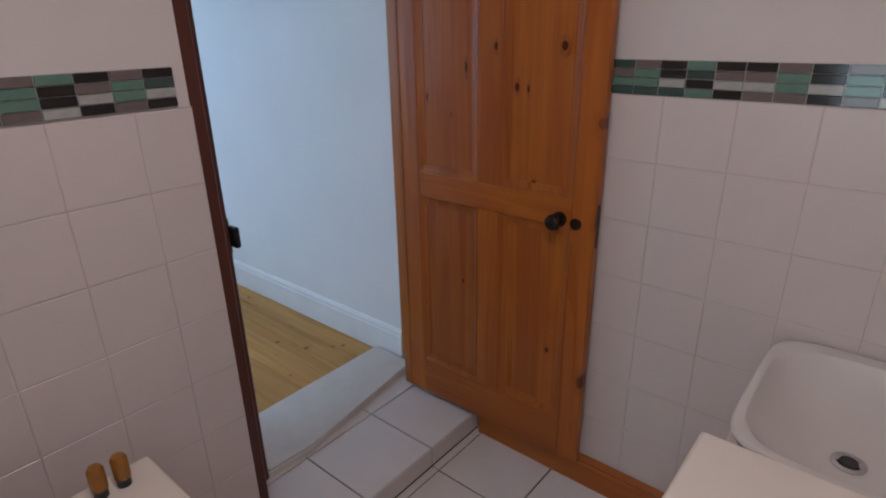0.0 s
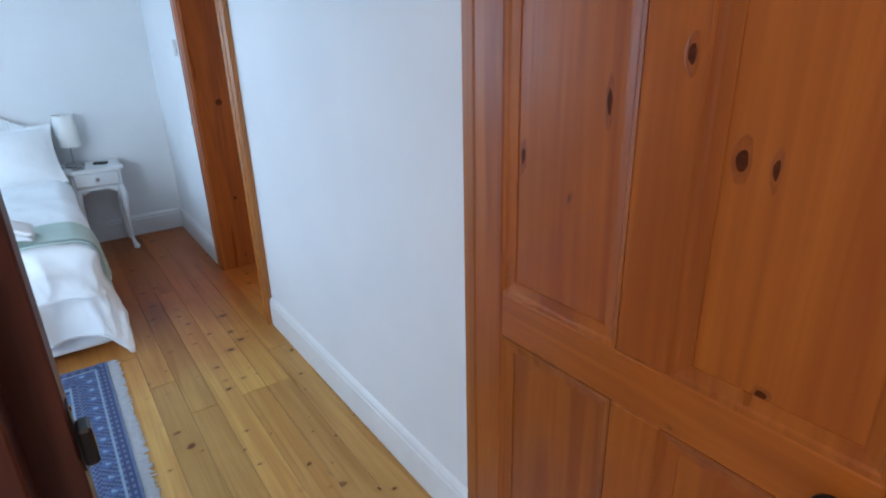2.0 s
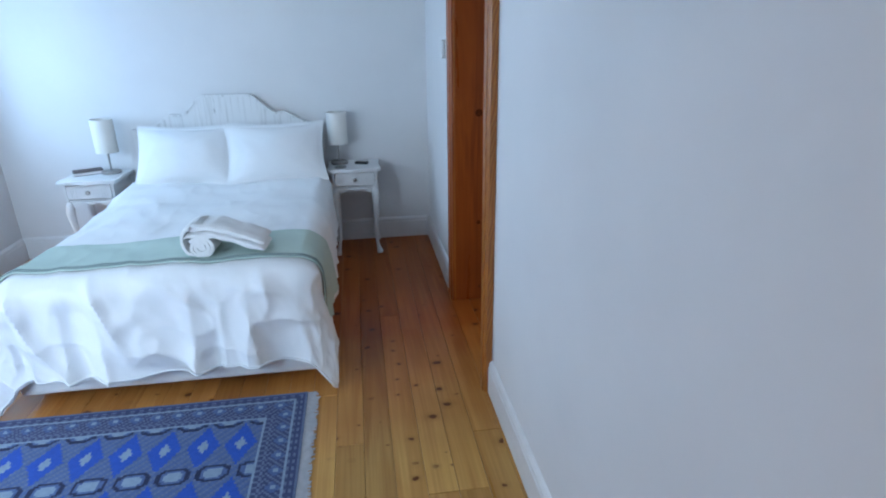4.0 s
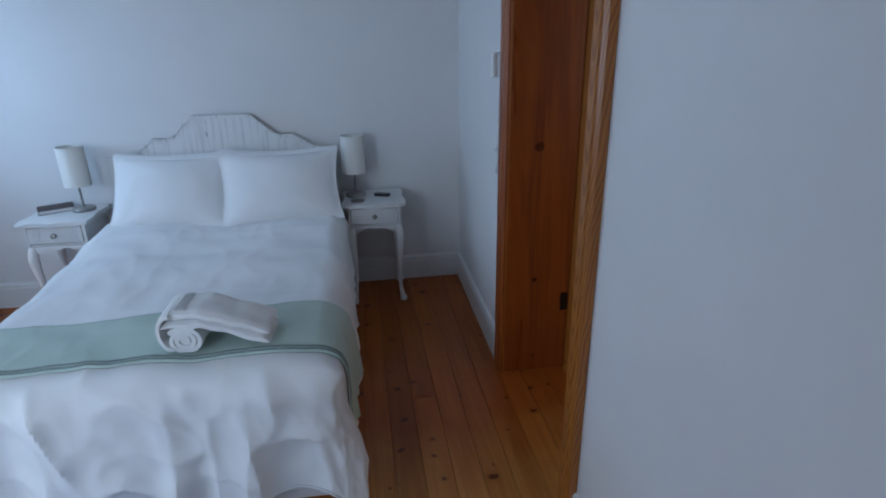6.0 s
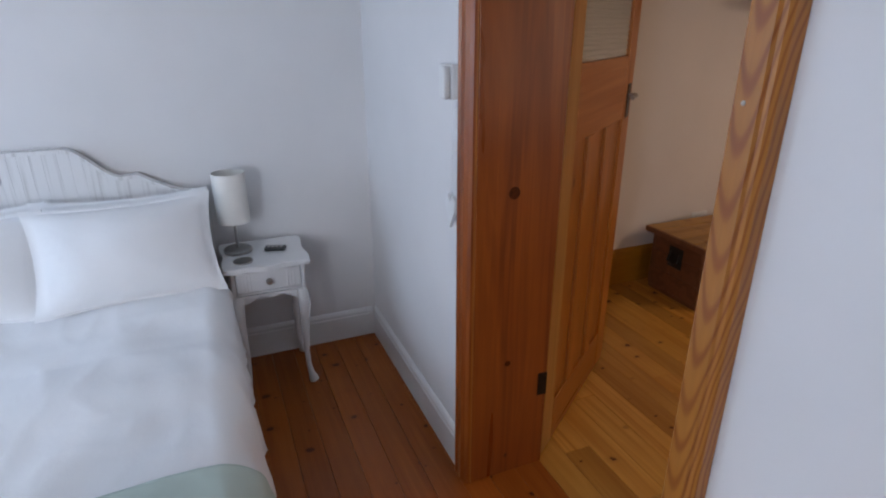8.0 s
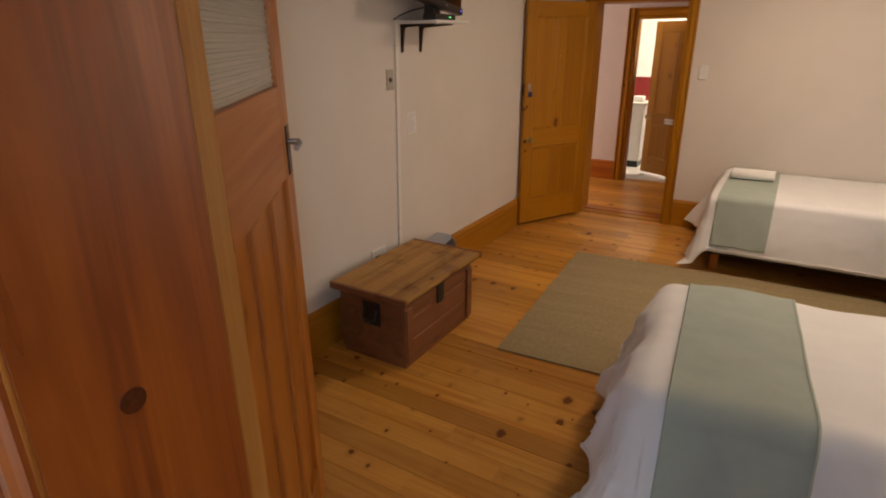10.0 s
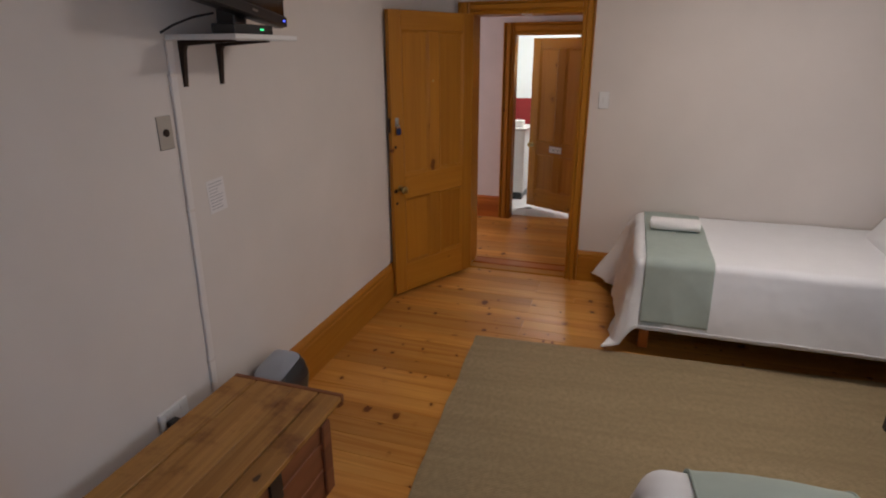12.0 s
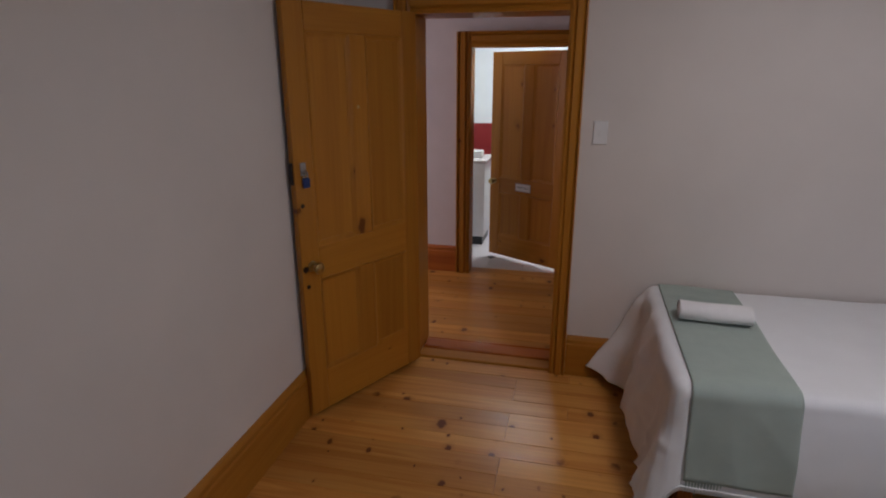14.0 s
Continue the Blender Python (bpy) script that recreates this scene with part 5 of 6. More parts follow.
part("padlock", box(0.75, 0.047, 1.185, 0.785, 0.066, 1.232, 0.006, 2), plain("blue_metal", (0.03, 0.05, 0.16), 0.35, 0.6), lk, "small blue padlock")
part("shackle", tube([(0.758, 0.056, 1.23), (0.758, 0.056, 1.255), (0.767, 0.056, 1.264), (0.776, 0.056, 1.255), (0.776, 0.056, 1.23)], 0.003, 6), M["chrome"], lk)
for z in (1.10, 0.70):
    part("old_lock_hole", lathe([(0.011, 0), (0.011, 0.001)], 12, (0.785, 0.04, z), pose(0, 0, 0, -90)), M["bronze"], fd)
part("peephole", lathe([(0.008, 0), (0.008, 0.003), (0.003, 0.004)], 12, (0.42, 0.039, 1.53), pose(0, 0, 0, -90)), M["brass"], fd, "small brass peephole")
part("bolt", box(0.814, 0.008, 1.20, 0.822, 0.03, 1.30, 0.002), M["bronze"], fd)
structure("threshold", box(FX0, YF + 0.018, -0.05, FX1, YF + 0.125, 0.004, 0.006), M["gold_h"], "worn pine threshold board", "threshold")
structure("threshold", box(FX0, YF + 0.143, -0.05, FX1, YFH, 0.003, 0.006), M["door_h"], "dark worn threshold board", "threshold")
part("strike_plate", box(FX1 - 0.004, YF + 0.02, 1.24, FX1 - 0.0005, YF + 0.06, 1.32, 0.001), M["bronze"], bpy.data.objects["door_frame_2"], "dark strike plate")


def drawn_bed(name, rect, m, label):
    x0, y0, x1, y1 = rect
    ob = thing(name, label, "bed", m, "single beds")
    part("mattress", box(x0 + 0.02, y0 + 0.02, 0.27, x1, y1 - 0.02, 0.59, 0.04, 3), M["spread"], ob, "white mattress")
    part("base", box(x0 + 0.02, y0 + 0.02, 0.13, x1, y1 - 0.02, 0.268, 0.01), M["black_wood"], ob, "dark wooden bed base")
    for x in (x0 + 0.08, x1 - 0.08):
        for y in (y0 + 0.07, y1 - 0.07):
            part("leg", box(x - 0.03, y - 0.03, 0, x + 0.03, y + 0.03, 0.1295, 0.004), M["door_v"], ob)
    return ob


R2 = (-4.47, 6.51, -2.56, 7.53)
drawn_bed("single_bed", R2, None, "single bed made up with a white bedspread")
R2T = (-4.44, 6.54, -2.56, 7.53)
spread2 = drape("bedspread", R2T, 0.602, 0.48, (-4.44 - 0.57, -2.56), (6.54 - 0.455, 7.53 + 0.03), "white cotton bedspread hanging over the bed's side", "bedspread", M["spread"], 0.030, 5.0, 0.05, 0.010, 0, 150, 110, 4.1, None, 0.15, 0.05, "bedspreads", None, 0.18, 0.56, 0.42, crisp=0.03)
sh2 = drape("hem_seam", R2T, 0.602, 0.48, (-4.44 - 0.57, -2.56), (6.54 - 0.437, 6.54 - 0.430), "stitched hem seam", "", M["spread"], 0.030, 5.0, 0.05, 0.010, 0.003, 150, 2, 4.1, None, 0.15, 0.05, "", None, 0.18, 0.56, 0.42, crisp=0.03)
sh2.parent = spread2
run2 = drape("bed_runner", R2T, 0.602, 0.48, (-4.43, -4.06), (6.54 - 0.405, 7.53 + 0.02), "sage green fringed runner across the single bed", "runner", M["sage2"], 0.030, 5.0, 0.05, 0.010, 0.009, 40, 110, 4.1, None, 0.15, 0.03, "bed runners", crisp=0.03)


def runner_fringe(x0, x1, y, ztop, runner):
    bm = bmesh.new()
    rng = random.Random(8)
    x = x0
    while x < x1:
        add_box(bm, x, y - 0.004, ztop - rng.uniform(0.05, 0.075), x + 0.005, y + rng.uniform(-0.002, 0.003), ztop)
        x += 0.011
    ob = part("fringe", bm, M["sage2"], runner, "sage green yarn fringe")
    ob["kind"] = "stuff"


runner_fringe(-4.42, -4.07, 6.54 - 0.094, 0.245, run2)
pillow(Matrix.Translation((-2.97, 7.06, 0.75)) @ Euler((0, radians(-58), 0)).to_matrix().to_4x4() @ Euler((0, 0, radians(90))).to_matrix().to_4x4(), 0.68, 0.46, 0.15, "plump white pillow at the head of the single bed", 6.0)


def rolled_towel(m):
    bm = bmesh.new()
    rings = []
    for k in range(13):
        x = -0.165 + 0.33 * k / 12
        ring = []
        for i in range(28):
            a = 2 * math.pi * i / 28
            r = 1 + 0.05 * math.sin(3 * a + k * 0.4)
            ring.append(Vector((x, 0.052 * r * math.cos(a), 0.03 + 0.03 * r * math.sin(a))))
        rings.append(ring)
    add_loft(bm, rings)
    ob = thing("hand_towel", "folded white hand towel lying on the runner", "towel", m, "hand towels")
    part("roll", bm, M["towel"], ob, "", True)
    part("end_fold", tube([(-0.168, 0.035 * math.cos(a) * (1 - a / 14), 0.03 + 0.019 * math.sin(a) * (1 - a / 14)) for a in (0.35 * i for i in range(26))], 0.004, 6), M["towel"], ob)
    return ob


rolled_towel(pose(-4.245, 7.09, 0.62, 0, 0, -4) @ Matrix.Diagonal((0.92, 1.15, 1.35, 1.0)))

ROT3 = Matrix.Translation((-4.40, 4.66, 0)) @ Euler((0, 0, radians(5))).to_matrix().to_4x4() @ Matrix.Translation((4.40, -4.66, 0))
drawn_bed("single_bed", (-4.40, 3.70, -2.75, 4.66), ROT3, "single bed set slightly askew, made up in white")
R3T = (-4.39, 3.73, -2.75, 4.63)
spread3 = drape("bedspread", R3T, 0.605, 0.48, (-4.39 - 0.53, -2.75), (3.73 - 0.53, 4.63 + 0.53), "white cotton bedspread gathered over the bed's foot", "bedspread", M["spread"], 0.050, 6.0, 0.08, 0.014, 0, 150, 130, 2.2, ROT3, 0.30, 0.05, "bedspreads", None, 0.15, 0.54, crisp=0.05)
sh3 = drape("hem_seam", R3T, 0.605, 0.48, (-4.39 - 0.512, -4.39 - 0.505), (3.73 - 0.53, 4.63 + 0.53), "stitched hem seam", "", M["spread"], 0.050, 6.0, 0.08, 0.014, 0.003, 2, 130, 2.2, None, 0.30, 0.05, "", None, 0.15, 0.54, crisp=0.05)
sh3.parent = spread3
run3 = drape("bed_runner", R3T, 0.605, 0.48, (-4.34, -3.91), (3.73 - 0.48, 4.63 + 0.48), "sage green fringed runner across the single bed", "runner", M["sage2"], 0.050, 6.0, 0.08, 0.014, 0.009, 40, 130, 2.2, ROT3, 0.30, 0.03, "bed runners", crisp=0.05)
for edge in (-4.338, -3.92):
    sm = drape("hem_seam", R3T, 0.605, 0.48, (edge, edge + 0.006), (3.73 - 0.48, 4.63 + 0.48), "stitched runner hem", "", M["sage2"], 0.050, 6.0, 0.08, 0.014, 0.012, 2, 130, 2.2, None, 0.30, 0.03, crisp=0.05)
    sm.parent = run3

# jute rug, turned a little
jr = bmesh.new()
nx, ny = 60, 40
jv = [[jr.verts.new((2.75 * i / nx + 0.008 * noise.noise(Vector((i * 0.5, j * 0.2, 0))) * (j in (0, ny) or i == 0), 1.78 * j / ny + 0.010 * noise.noise(Vector((i * 0.3, j * 0.7, 5))), 0.011 + 0.002 * noise.noise(Vector((i * 0.25, j * 0.25, 1))))) for j in range(ny + 1)] for i in range(nx + 1)]
for i in range(nx):
    for j in range(ny):
        jr.faces.new((jv[i][j], jv[i + 1][j], jv[i + 1][j + 1], jv[i][j + 1]))
rug2 = solid("rug", jr, M["jute"], "large woven jute rug on the guest room floor", "rug")
rug2.matrix_world = pose(-5.30, 4.60, 0.0, 0, 0, 3.6)
sol = rug2.modifiers.new("thickness", "SOLIDIFY")
sol.thickness, sol.offset = 0.009, -1


def side_table():
    ob = thing("side_table", "dark stained wooden table between the single beds", "table", pose(-2.92, 5.62, 0))
    part("tabletop", box(-0.37, -0.45, 0.725, 0.37, 0.45, 0.75, 0.006, 2), M["black_wood"], ob)
    for sx in (-1, 1):
        part("apron", box(sx * 0.32 - 0.01, -0.36, 0.64, sx * 0.32 + 0.01, 0.36, 0.724), M["black_wood"], ob)
        for sy in (-1, 1):
            rings = []
            for z, sp, r in ((0.724, 0.0, 0.027), (0.60, 0.0, 0.027), (0.0, 0.022, 0.017)):
                cx, cy = sx * (0.325 + sp), sy * (0.40 + sp)
                rings.append([Vector((cx + a * r, cy + b * r, z)) for a, b in ((-1, -1), (1, -1), (1, 1), (-1, 1))])
            part("leg", add_loft(bmesh.new(), rings[::-1]), M["black_wood"], ob)
    for sy in (-1, 1):
        part("apron", box(-0.30, sy * 0.40 - 0.01, 0.64, 0.30, sy * 0.40 + 0.01, 0.724), M["black_wood"], ob)
    return ob


side_table()


def blanket_chest():
    ob = thing("wooden_chest", "worn wooden blanket chest with iron handles against the wall", "chest", pose(-6.095, 4.09, 0))
    W, L = 0.51, 0.845
    bx0, bx1, by0, by1 = 0.02, 0.46, 0.06, 0.79
    bd_ = part("body", box(bx0 + 0.016, by0 + 0.016, 0.03, bx1 - 0.016, by1 - 0.016, 0.41), M["chest_d"], ob)
    rng = random.Random(4)
    for k, (z0, z1) in enumerate(((0.03, 0.155), (0.157, 0.285), (0.287, 0.41))):
        part("side_board", box(bx1 - 0.015, by0, z0, bx1, by1, z1, 0.003), M["chest_d"], bd_)
        part("side_board", box(bx0, by0, z0, bx0 + 0.015, by1, z1, 0.003), M["chest_d"], bd_)
        part("end_board", box(bx0 + 0.0155, by0 + 0.001, z0, bx1 - 0.0155, by0 + 0.0155, z1, 0.003), M["chest_d"], bd_)
        part("end_board", box(bx0 + 0.0155, by1 - 0.0155, z0, bx1 - 0.0155, by1 - 0.001, z1, 0.003), M["chest_d"], bd_)
    part("plinth", box(bx0 + 0.006, by0 + 0.006, 0.0, bx1 - 0.006, by1 - 0.006, 0.0295), M["chest_d"], ob)
    for y in (by0 + 0.004, by1 - 0.064):
        part("corner_batten", box(bx1 + 0.0005, y, 0.03, bx1 + 0.014, y + 0.06, 0.36, 0.004), M["chest_d"], ob)
    # Under-lid coloured black to stand in for the shade in the plank gaps.
    lid = part("lid", box(0.008, 0.012, 0.4105, W - 0.012, L - 0.012, 0.424), M["black_wood"], ob, "worn plank lid")
    xs = [0.0, 0.115, 0.295, 0.41, W]
    for k, (a, b) in enumerate(zip(xs, xs[1:])):
        gap_a, gap_b = (0.001, 0.004, 0.0006, 0.004)[k], (0.004, 0.0006, 0.004, 0.001)[k]
        part("lid_plank", box(a + gap_a, 0.022, 0.4245, b - gap_b, L - 0.022, 0.448 + rng.uniform(-0.001, 0.0005), 0.002), M["chest_y"], lid)
    for y in (0.0, L - 0.0215):
        part("lid_end", box(0.0, y, 0.412, W, y + 0.0215, 0.449, 0.005, 2), M["chest_d"], lid)
    for y, s in ((by0, -1), (by1, 1)):
        pl = part("handle_plate", box(0.18, y - 0.003 if s < 0 else y, 0.22, 0.30, y if s < 0 else y + 0.003, 0.36, 0.001), M["black"], ob, "black iron handle plate")
        part("handle", tube([(0.20, y + s * 0.006, 0.32), (0.20, y + s * 0.03, 0.27), (0.24, y + s * 0.035, 0.255), (0.28, y + s * 0.03, 0.27), (0.28, y + s * 0.006, 0.32)], 0.007, 8), M["black"], pl, "iron bail handle", True)
    part("latch", box(bx1 + 0.0005, 0.38, 0.27, bx1 + 0.012, 0.45, 0.41, 0.003), M["black"], ob, "black iron hasp")
    return ob


blanket_chest()


def waste_bin():
    ob = thing("waste_bin", "dark grey plastic swing-lid bin against the wall", "bin", pose(-6.045, 5.15, 0) @ Matrix.Scale(0.9, 4))
    def ring(hx, hy, z, n=28, e=0.38, tilt=0.0):
        return [Vector((hx * math.copysign(abs(math.cos(a)) ** e, math.cos(a)), hy * math.copysign(abs(math.sin(a)) ** e, math.sin(a)), z + tilt * math.sin(a))) for a in (2 * math.pi * i / n for i in range(n))]
    part("body", add_loft(bmesh.new(), [ring(0.085, 0.10, 0), ring(0.115, 0.135, 0.28), ring(0.118, 0.138, 0.29), ring(0.118, 0.138, 0.33)]), M["bin"], ob, "", True)
    bm = add_loft(bmesh.new(), [ring(0.116, 0.136, 0.3305), ring(0.118, 0.138, 0.345), ring(0.105, 0.125, 0.385, tilt=0.02), ring(0.092, 0.108, 0.41, tilt=0.028)])
    part("lid_rim", bm, M["bin"], ob, "", True)
    part("swing_lid", add_loft(bmesh.new(), [ring(0.088, 0.104, 0.4105, tilt=0.028), ring(0.085, 0.10, 0.418, tilt=0.028), ring(0.07, 0.085, 0.423, tilt=0.024)]), M["bin_lid"], ob, "silver grey flap", True)
    return ob


waste_bin()

XI = XW + 0.003
sk = thing("wall_socket", "white double wall socket with a black plug", "socket", pose(XI, 4.655, 0.405))
part("plate", box(0, -0.073, -0.045, 0.012, 0.073, 0.045, 0.004, 2), M["white_plastic"], sk)
part("switch", box(0.0122, 0.03, 0.012, 0.016, 0.045, 0.032, 0.001), M["white_plastic"], sk)
part("switch", box(0.0122, -0.045, 0.012, 0.016, -0.03, 0.032, 0.001), M["white_plastic"], sk)
part("plug", box(0.0122, -0.05, -0.04, 0.05, -0.005, 0.005, 0.008, 2), M["black"], sk, "black plug")
cd_ = thing("cable_conduit", "white painted cable conduit running up the wall", "conduit", pose(XI, 4.888, 0.262, -1.4))
part("pipe", box(0, -0.016, 0, 0.013, 0.016, 1.525, 0.005, 2), plain("painted_conduit", (0.74, 0.69, 0.65), 0.5, spot=0.04), cd_)
for z in (0.25, 0.9, 1.4):
    part("clip", box(0.0, -0.020, z, 0.0145, 0.020, z + 0.012, 0.002), M["wall2"], cd_)
bp = thing("blank_plate", "beige metal outlet plate beside the conduit", "outlet plate", pose(XI, 4.848, 1.472))
part("plate", box(0, -0.035, -0.06, 0.006, 0.035, 0.06, 0.002), M["beige_plate"], bp)
part("aerial_socket", lathe([(0.014, 0.006), (0.014, 0.010), (0.006, 0.011)], 14, (0, 0, 0), pose(0, 0, 0, 0, 90)), M["bronze"], bp)
nt = thing("paper_notice", "small printed paper notice stuck to the wall", "notice", pose(XI, 5.072, 1.190, 3))
part("sheet", box(0, -0.052, -0.068, 0.0015, 0.052, 0.068), M["paper"], nt)
rng = random.Random(2)
for k in range(9):
    z = 0.052 - k * 0.0132
    part("text_line", box(0.0017, -0.042, z, 0.0022, -0.042 + rng.uniform(0.05, 0.084), z + 0.0035), M["ink"], nt, "unreadable printed line")


def tv_shelf():
    ob = thing("wall_shelf", "white wall shelf on dark brackets", "shelf", pose(XI, 0, 0))
    part("board", box(0, 4.915, 1.788, 0.30, 5.30, 1.806, 0.003), M["white_plastic"], ob)
    for y in (4.986, 5.190):
        bm = bmesh.new()
        side_ = ((0, 1.625), (0.007, 1.625), (0.022, 1.755), (0.032, 1.768), (0.24, 1.781), (0.24, 1.7875), (0, 1.7875))
        add_loft(bm, [[Vector((a, y + d, b)) for a, b in side_] for d in (-0.009, 0.009)])
        part("bracket", bm, M["bronze"], ob, "dark metal bracket")
    return ob


tv_shelf()


def television():
    ob = thing("television", "black flat-screen television with a blue standby light", "television", pose(-5.955, 5.12, 1.866, -5.5, 0, 10))
    part("casing", box(-0.05, -0.40, 0, 0.0, 0.295, 0.38, 0.012, 2), M["black"], ob)
    part("bezel", box(0.0005, -0.395, 0.004, 0.010, 0.29, 0.045, 0.004), M["black"], ob)
    part("screen", box(0.0005, -0.375, 0.046, 0.004, 0.27, 0.36), M["screen"], ob, "dark glossy screen")
    part("standby_light", box(0.0102, 0.25, 0.022, 0.0115, 0.265, 0.028), M["led_blue"], ob, "blue standby light")
    part("logo_plate", box(0.0102, -0.02, 0.022, 0.011, 0.02, 0.030), M["steel"], ob, "small silver plate")
    part("stand", box(-0.12, -0.05, -0.059, -0.0505, 0.05, 0.1, 0.004), M["black"], ob)
    return ob


television()
dc = thing("decoder_box", "black decoder box with a green light on the shelf", "decoder", pose(-5.985, 5.06, 1.806, 0, 0, 5))
part("casing", box(-0.02, -0.13, 0, 0.07, 0.13, 0.034, 0.004, 2), M["black"], dc)
part("display", box(0.0705, 0.035, 0.015, 0.0715, 0.06, 0.020), M["led_green"], dc, "green display")
tagged(part("aerial_cable", tube([(XI + 0.02, 4.88, 1.81), (XI + 0.06, 4.90, 1.835), (XI + 0.12, 4.93, 1.86), (XI + 0.18, 4.97, 1.875)], 0.004, 8), M["black"], None, "", True), "black cable looping behind the television", "cable")


def light_switch():
    ob = thing("light_switch", "white light switch beside the door frame", "light switch", pose(-4.795, YF, 1.41))
    part("plate", box(-0.036, -0.010, -0.06, 0.036, 0, 0.06, 0.003, 2), M["white_plastic"], ob)
    part("rocker", box(-0.010, -0.014, -0.016, 0.010, -0.0102, 0.016, 0.002), M["white_plastic"], ob)
    return ob


light_switch()

# ---------- passage and toilet ----------
td_ang = math.degrees(math.atan2(0.40, -0.70))
td = panel_door("door_4", pose(HX1 - 0.01, YH + 0.15, 0.01, 0, 0, td_ang), 0.80, 1.87, 0.038, M["gold_v"], M["gold_h"],
                "open varnished pine four-panel toilet door", [(0, 0.20), (0.62, 0.76), (1.76, 1.87)], [2, 2])
door_knob(td, 0.75, 0.038, 0.72, 1, M["brass"], "small brass knob")
sg = thing("door_sign", "small white engraved door sign on the toilet door", "sign", pose(HX1 - 0.01, YH + 0.15, 0.01, 0, 0, td_ang) @ pose(0.42, 0.0385, 0.69, 0, 0, 180))
part("plate", box(-0.085, -0.003, -0.038, 0.085, 0, 0.038, 0.002), plain("grey_sign_plate", (0.36, 0.33, 0.31), 0.5), sg)
part("border", box(-0.078, -0.0042, -0.031, 0.078, -0.0034, 0.031), M["white_plastic"], sg)
txt = bpy.data.curves.new("sign_text", "FONT")
txt.body, txt.size, txt.align_x, txt.align_y, txt.extrude = "GUEST TOILET", 0.021, "CENTER", "CENTER", 0.0004
tx = new("sign_text_source", txt)
dg = bpy.context.evaluated_depsgraph_get()
tme = bpy.data.meshes.new_from_object(tx.evaluated_get(dg))
bpy.data.objects.remove(tx)
tme.materials.clear()
tme.materials.append(M["black"])
tob = new("lettering", tme)
tob.parent = sg
tob.matrix_local = pose(0, -0.0050, 0, 90)
wc = thing("white_cabinet", "tall white cabinet with a dark base in the toilet", "cabinet", pose(-6.05, 10.35, ZH))
part("body", box(-0.25, -0.22, 0.09, 0.25, 0.22, 0.86, 0.01, 2), M["skirt"], wc)
part("top", box(-0.27, -0.24, 0.8605, 0.27, 0.24, 0.89, 0.006, 2), M["ceramic"], wc)
part("base", box(-0.23, -0.20, 0, 0.23, 0.20, 0.0895), M["black"], wc, "dark recessed base")
solid("tissue_box", box(-6.0, 10.28, ZH + 0.8905, -5.86, 10.42, ZH + 0.96, 0.006), M["white_plastic"], "small white box on the cabinet", "box")
for lx, ly, where in ((-5.3, 10.3, "toilet"), (-3.9, 5.95, "guest room"), (-0.35, 0.65, "bathroom")):
    cl = thing("ceiling_lamp", "round white ceiling lamp in the " + where, "ceiling lamp", pose(lx, ly, CEIL), "ceiling lamps")
    part("plate", lathe([(0.16, -0.02), (0.16, 0.0)], 28), M["white_plastic"], cl)
    part("diffuser", lathe([(0.02, -0.09), (0.10, -0.08), (0.145, -0.05), (0.15, -0.0205)], 28), M["lamp_glow"], cl, "white glass diffuser", True)

# ---------- pieces: tiles and boards ----------
def tile_mesh(w, h, t, mat, bev=0.0014):
    return mesh_of("tile", box(0, 0, 0, w, t, h, bev), mat)


def tiled_wall(name, m, x_joints, z_joints, gap, bed, label):
    """Tiles on a wall; local x along it, z up, y towards the room is -."""
    base = structure(name, box(x_joints[0], -0.0088, z_joints[0], x_joints[-1], 0.0, z_joints[-1]), bed, label, "tiled wall")
    base.matrix_world = m
    meshes = {}
    rng = random.Random(11)
    for a, b in zip(x_joints, x_joints[1:]):
        for c, d in zip(z_joints, z_joints[1:]):
            key = (round(b - a, 3), round(d - c, 3))
            if key not in meshes:
                meshes[key] = tile_mesh(b - a - gap, d - c - gap, 0.006, M["tile"])
            ob = new("tile", meshes[key])
            ob.parent = base
            ob.location = (a + gap / 2, -0.0105 + rng.uniform(-0.0006, 0.0004), c + gap / 2)
            ob.rotation_euler = (radians(rng.uniform(-0.25, 0.25)), 0, radians(rng.uniform(-0.25, 0.25)))
    return base


zj = [ZB] + [1.425 - 0.2 * k for k in range(7, -1, -1)]
xj = [-1.745] + [-0.723 + 0.2 * k for k in range(-5, 11)]
xj = [x for x in xj if x < 1.3] + [1.3]
tiled_wall("tiled_wall_north", pose(0, YB + 0.012, 0), xj, zj, 0.0032, M["grout"], "pale glazed square wall tiles with thin grout")
yj = [0.8 + 0.2 * k for k in range(-3, 2)] + [1.152]
WM = pose(XBE - 0.012, 0, 0, 0, 0, 90)
tiled_wall("tiled_wall_west", WM, yj, zj[:-1] + [1.435], 0.0032, M["grout"], "pale glazed square wall tiles with thin grout")

# mosaic bands: b black, g green, d dark green, s grey, p pale
def mosaic(name, m, x0, cols, zlo, w):
    base = structure(name, box(x0, -0.006, zlo, x0 + w * len(cols), 0.0, zlo + 0.1), M["mos_pale"], "border band of green, black and grey glass mosaic", "tile border")
    base.matrix_world = m
    kinds = {"b": "mos_black", "g": "mos_green", "d": "mos_dgreen", "s": "mos_grey", "p": "mos_pale"}
    meshes = {k: tile_mesh(w - 0.003, 0.0222, 0.006, M[v], 0.001) for k, v in kinds.items()}
    for i, col in enumerate(cols):
        for j, c in enumerate(col):
            ob = new("mosaic_tile", meshes[c])
            ob.parent = base
            ob.location = (x0 + i * w + 0.0015, -0.0115, zlo + 0.1 - 0.025 * (j + 1) + 0.0014)
    return base


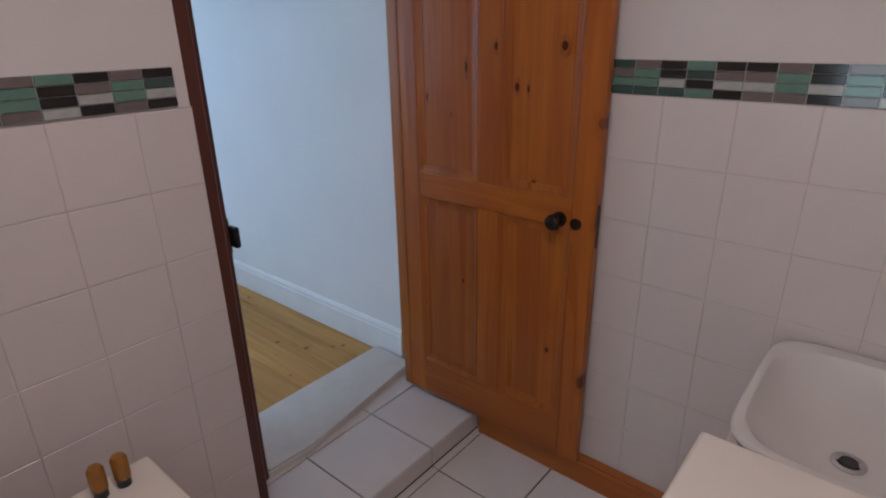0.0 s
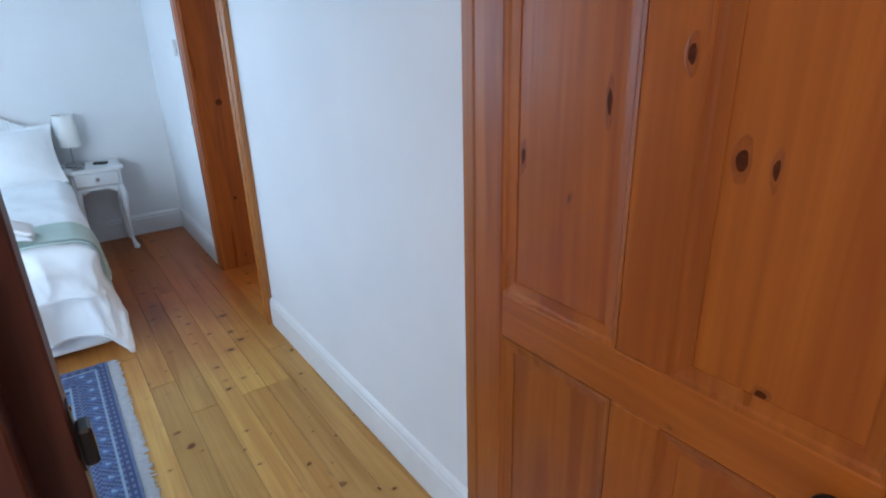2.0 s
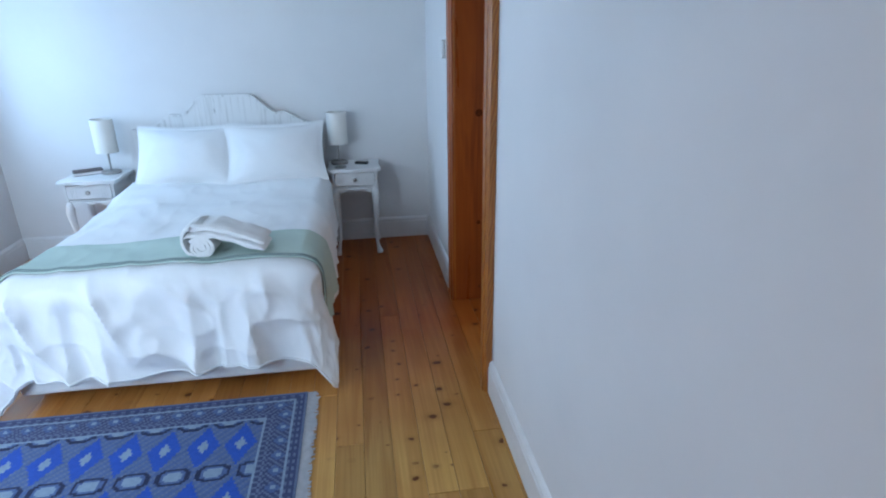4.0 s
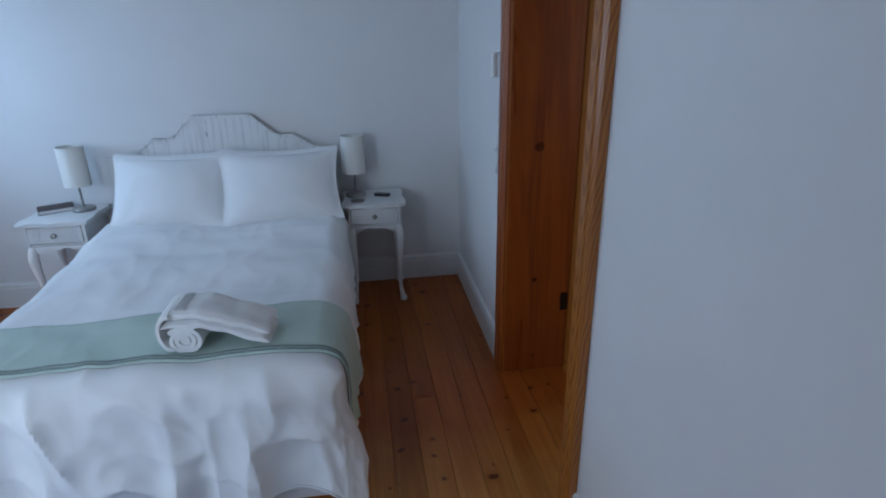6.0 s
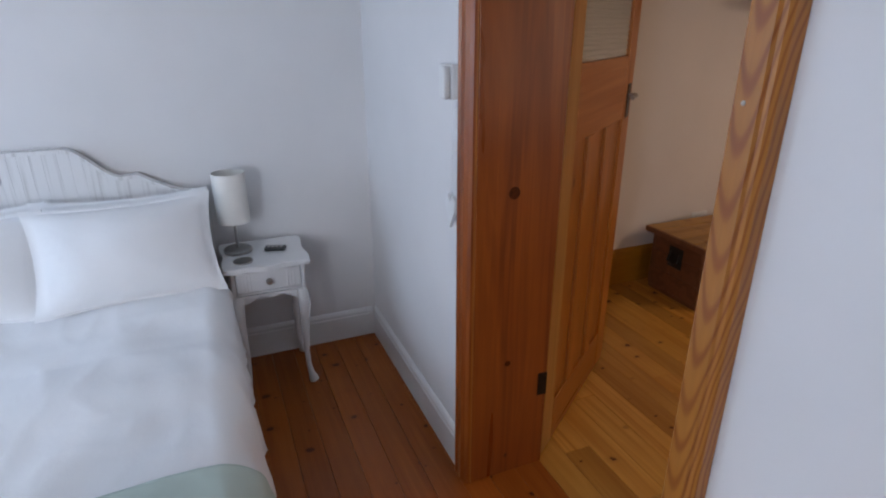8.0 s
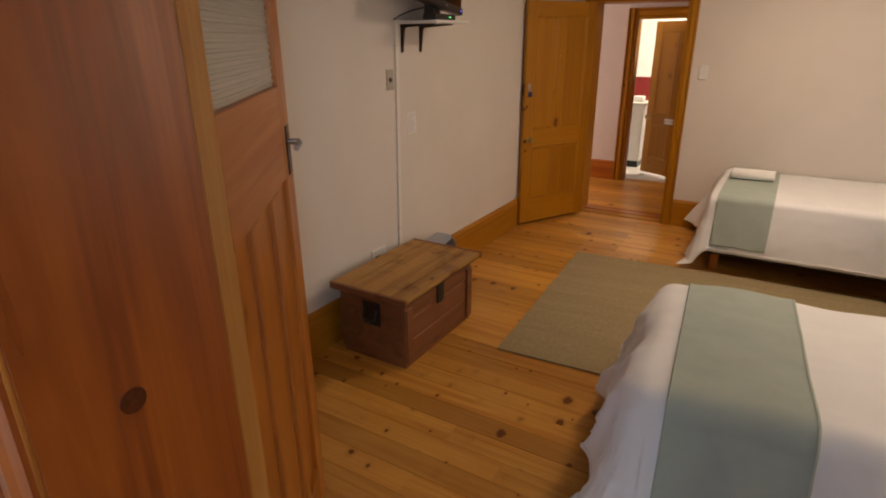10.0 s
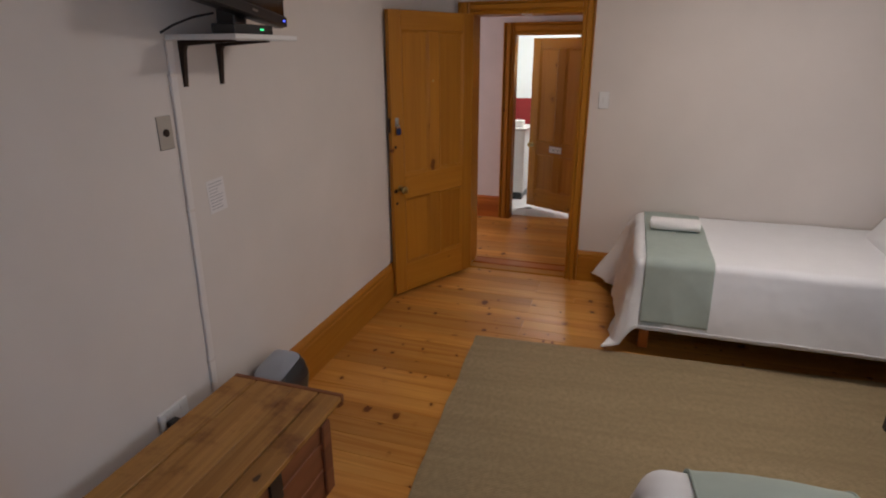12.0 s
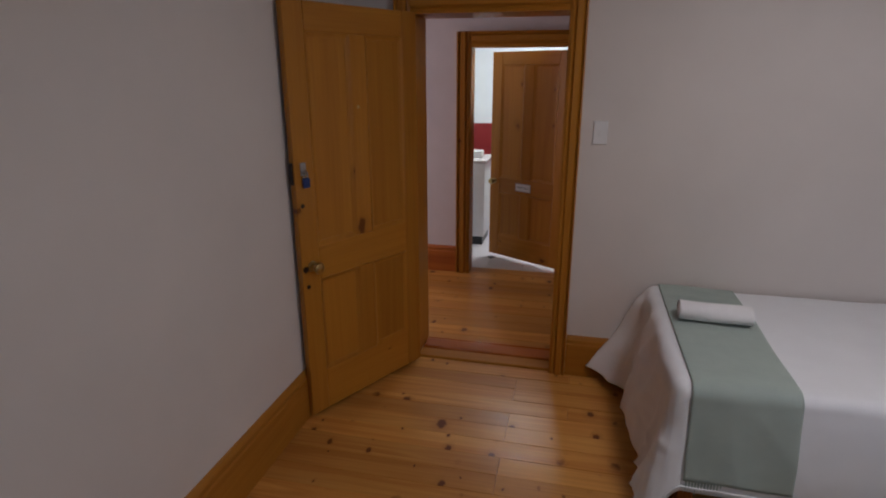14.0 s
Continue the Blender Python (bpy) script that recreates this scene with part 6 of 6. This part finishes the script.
north_cols = ["dsgg", "dddg", "dsgd", "sggd", "bbpd", "gdbg", "bspb", "bsps", "sggs", "bbpb", "sggs", "ddbp", "bsgd", "gpbs", "sbgd", "dgpb", "bsgg", "spbd", "gdsb", "bgps", "sdgb", "gbsp"]
mosaic("mosaic_band_north", pose(0, YB + 0.012, 0), -0.744 - 4 * 0.0755, north_cols, 1.426, 0.0755)
west_cols = ["gsbp", "bdgs", "spgb", "dgsb", "gbps", "sdbg", "bgsp", "gsdb", "pbgs", "dsgb", "bgps", "sgbd", "gbsp", "dpgs", "bsgd", "sgds", "sggs", "gbbp", "bspb", "sggs", "bdpb"]
mosaic("mosaic_band_west", WM, 1.117 - 12 * 0.0785, west_cols[-12:], 1.44, 0.0785)

# bathroom floor: lower level and the raised landing at the door
fb = structure("floor_bathroom", box(XBE, 0.1, ZB - 0.1, 1.3, YB, ZB - 0.006), M["darkgrout"], "white glazed floor tiles with dark grout", "floor")
T = 0.358
tm = mesh_of("tile", box(0, 0, -0.006, T - 0.006, T - 0.006, 0, 0.0015), M["floortile"])
for i in range(8):
    for j in range(-1, 9):
        x, y = -1.347 + i * T, 2.135 - (j + 1) * T
        if x < 1.25 and y > -0.2:
            ob = new("tile", tm)
            ob.parent = fb
            ob.location = (x + 0.002, y + 0.002, ZB)
ld = structure("step_landing", box(-1.86, 0.17, -0.25, -1.389, YB, 0.0), M["darkgrout"], "raised tiled step inside the bathroom door", "step")
for j in range(9):
    y = 2.135 - (j + 1) * T
    if y < 0.3:
        break
    y1 = min(y + T, YB)
    for a, b, mname, lo, hi in ((-1.74, -1.385, "tile", 0.0005, 0.008), (-1.84, -1.744, "tile", 0.0005, 0.008)):
        part(mname, box(a + 0.002, y + 0.003, lo, b, y1 - 0.003, hi, 0.0012), M["floortile"], ld)
    part("riser_tile", box(-1.3885, y + 0.002, ZB + 0.006, -1.383, y1 - 0.002, 0.0, 0.001), M["floortile"], ld)
    part("tile_strip", box(-1.382, y + 0.002, ZB - 0.006, -1.350, y1 - 0.002, ZB, 0.001), M["floortile"], fb)

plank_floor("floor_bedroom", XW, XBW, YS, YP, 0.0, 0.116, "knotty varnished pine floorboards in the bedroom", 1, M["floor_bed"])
plank_floor("floor_guest", XW, XE, YP, YF, 0.0, 0.122, "knotty golden pine floorboards in the guest room", 2)
plank_floor("floor_passage", -9.0, XE + 0.3, YFH, YH + 0.14, ZH, 0.14, "reddish varnished pine floorboards in the passage", 3)
ft = structure("floor_toilet", box(-6.65, YH + 0.14, ZH - 0.1, XE + 0.3, 11.4, ZH - 0.008), M["darkgrout"], "white floor tiles with small black insets", "floor")
tt = mesh_of("tile", box(0, 0, -0.008, 0.327, 0.327, 0, 0.0015), M["floortile"])
it = mesh_of("inset_tile", box(-0.035, -0.035, 0.0003, 0.035, 0.035, 0.0015), M["black"])
for i in range(8):
    for j in range(6):
        x, y = -6.65 + 0.33 * i, YH + 0.145 + 0.33 * j
        ob = new("tile", tt)
        ob.parent = ft
        ob.location = (x, y, ZH)
        ob = new("inset_tile", it)
        ob.parent = ft
        ob.location = (x, y + 0.33, ZH)
        ob.rotation_euler = (0, 0, radians(45))
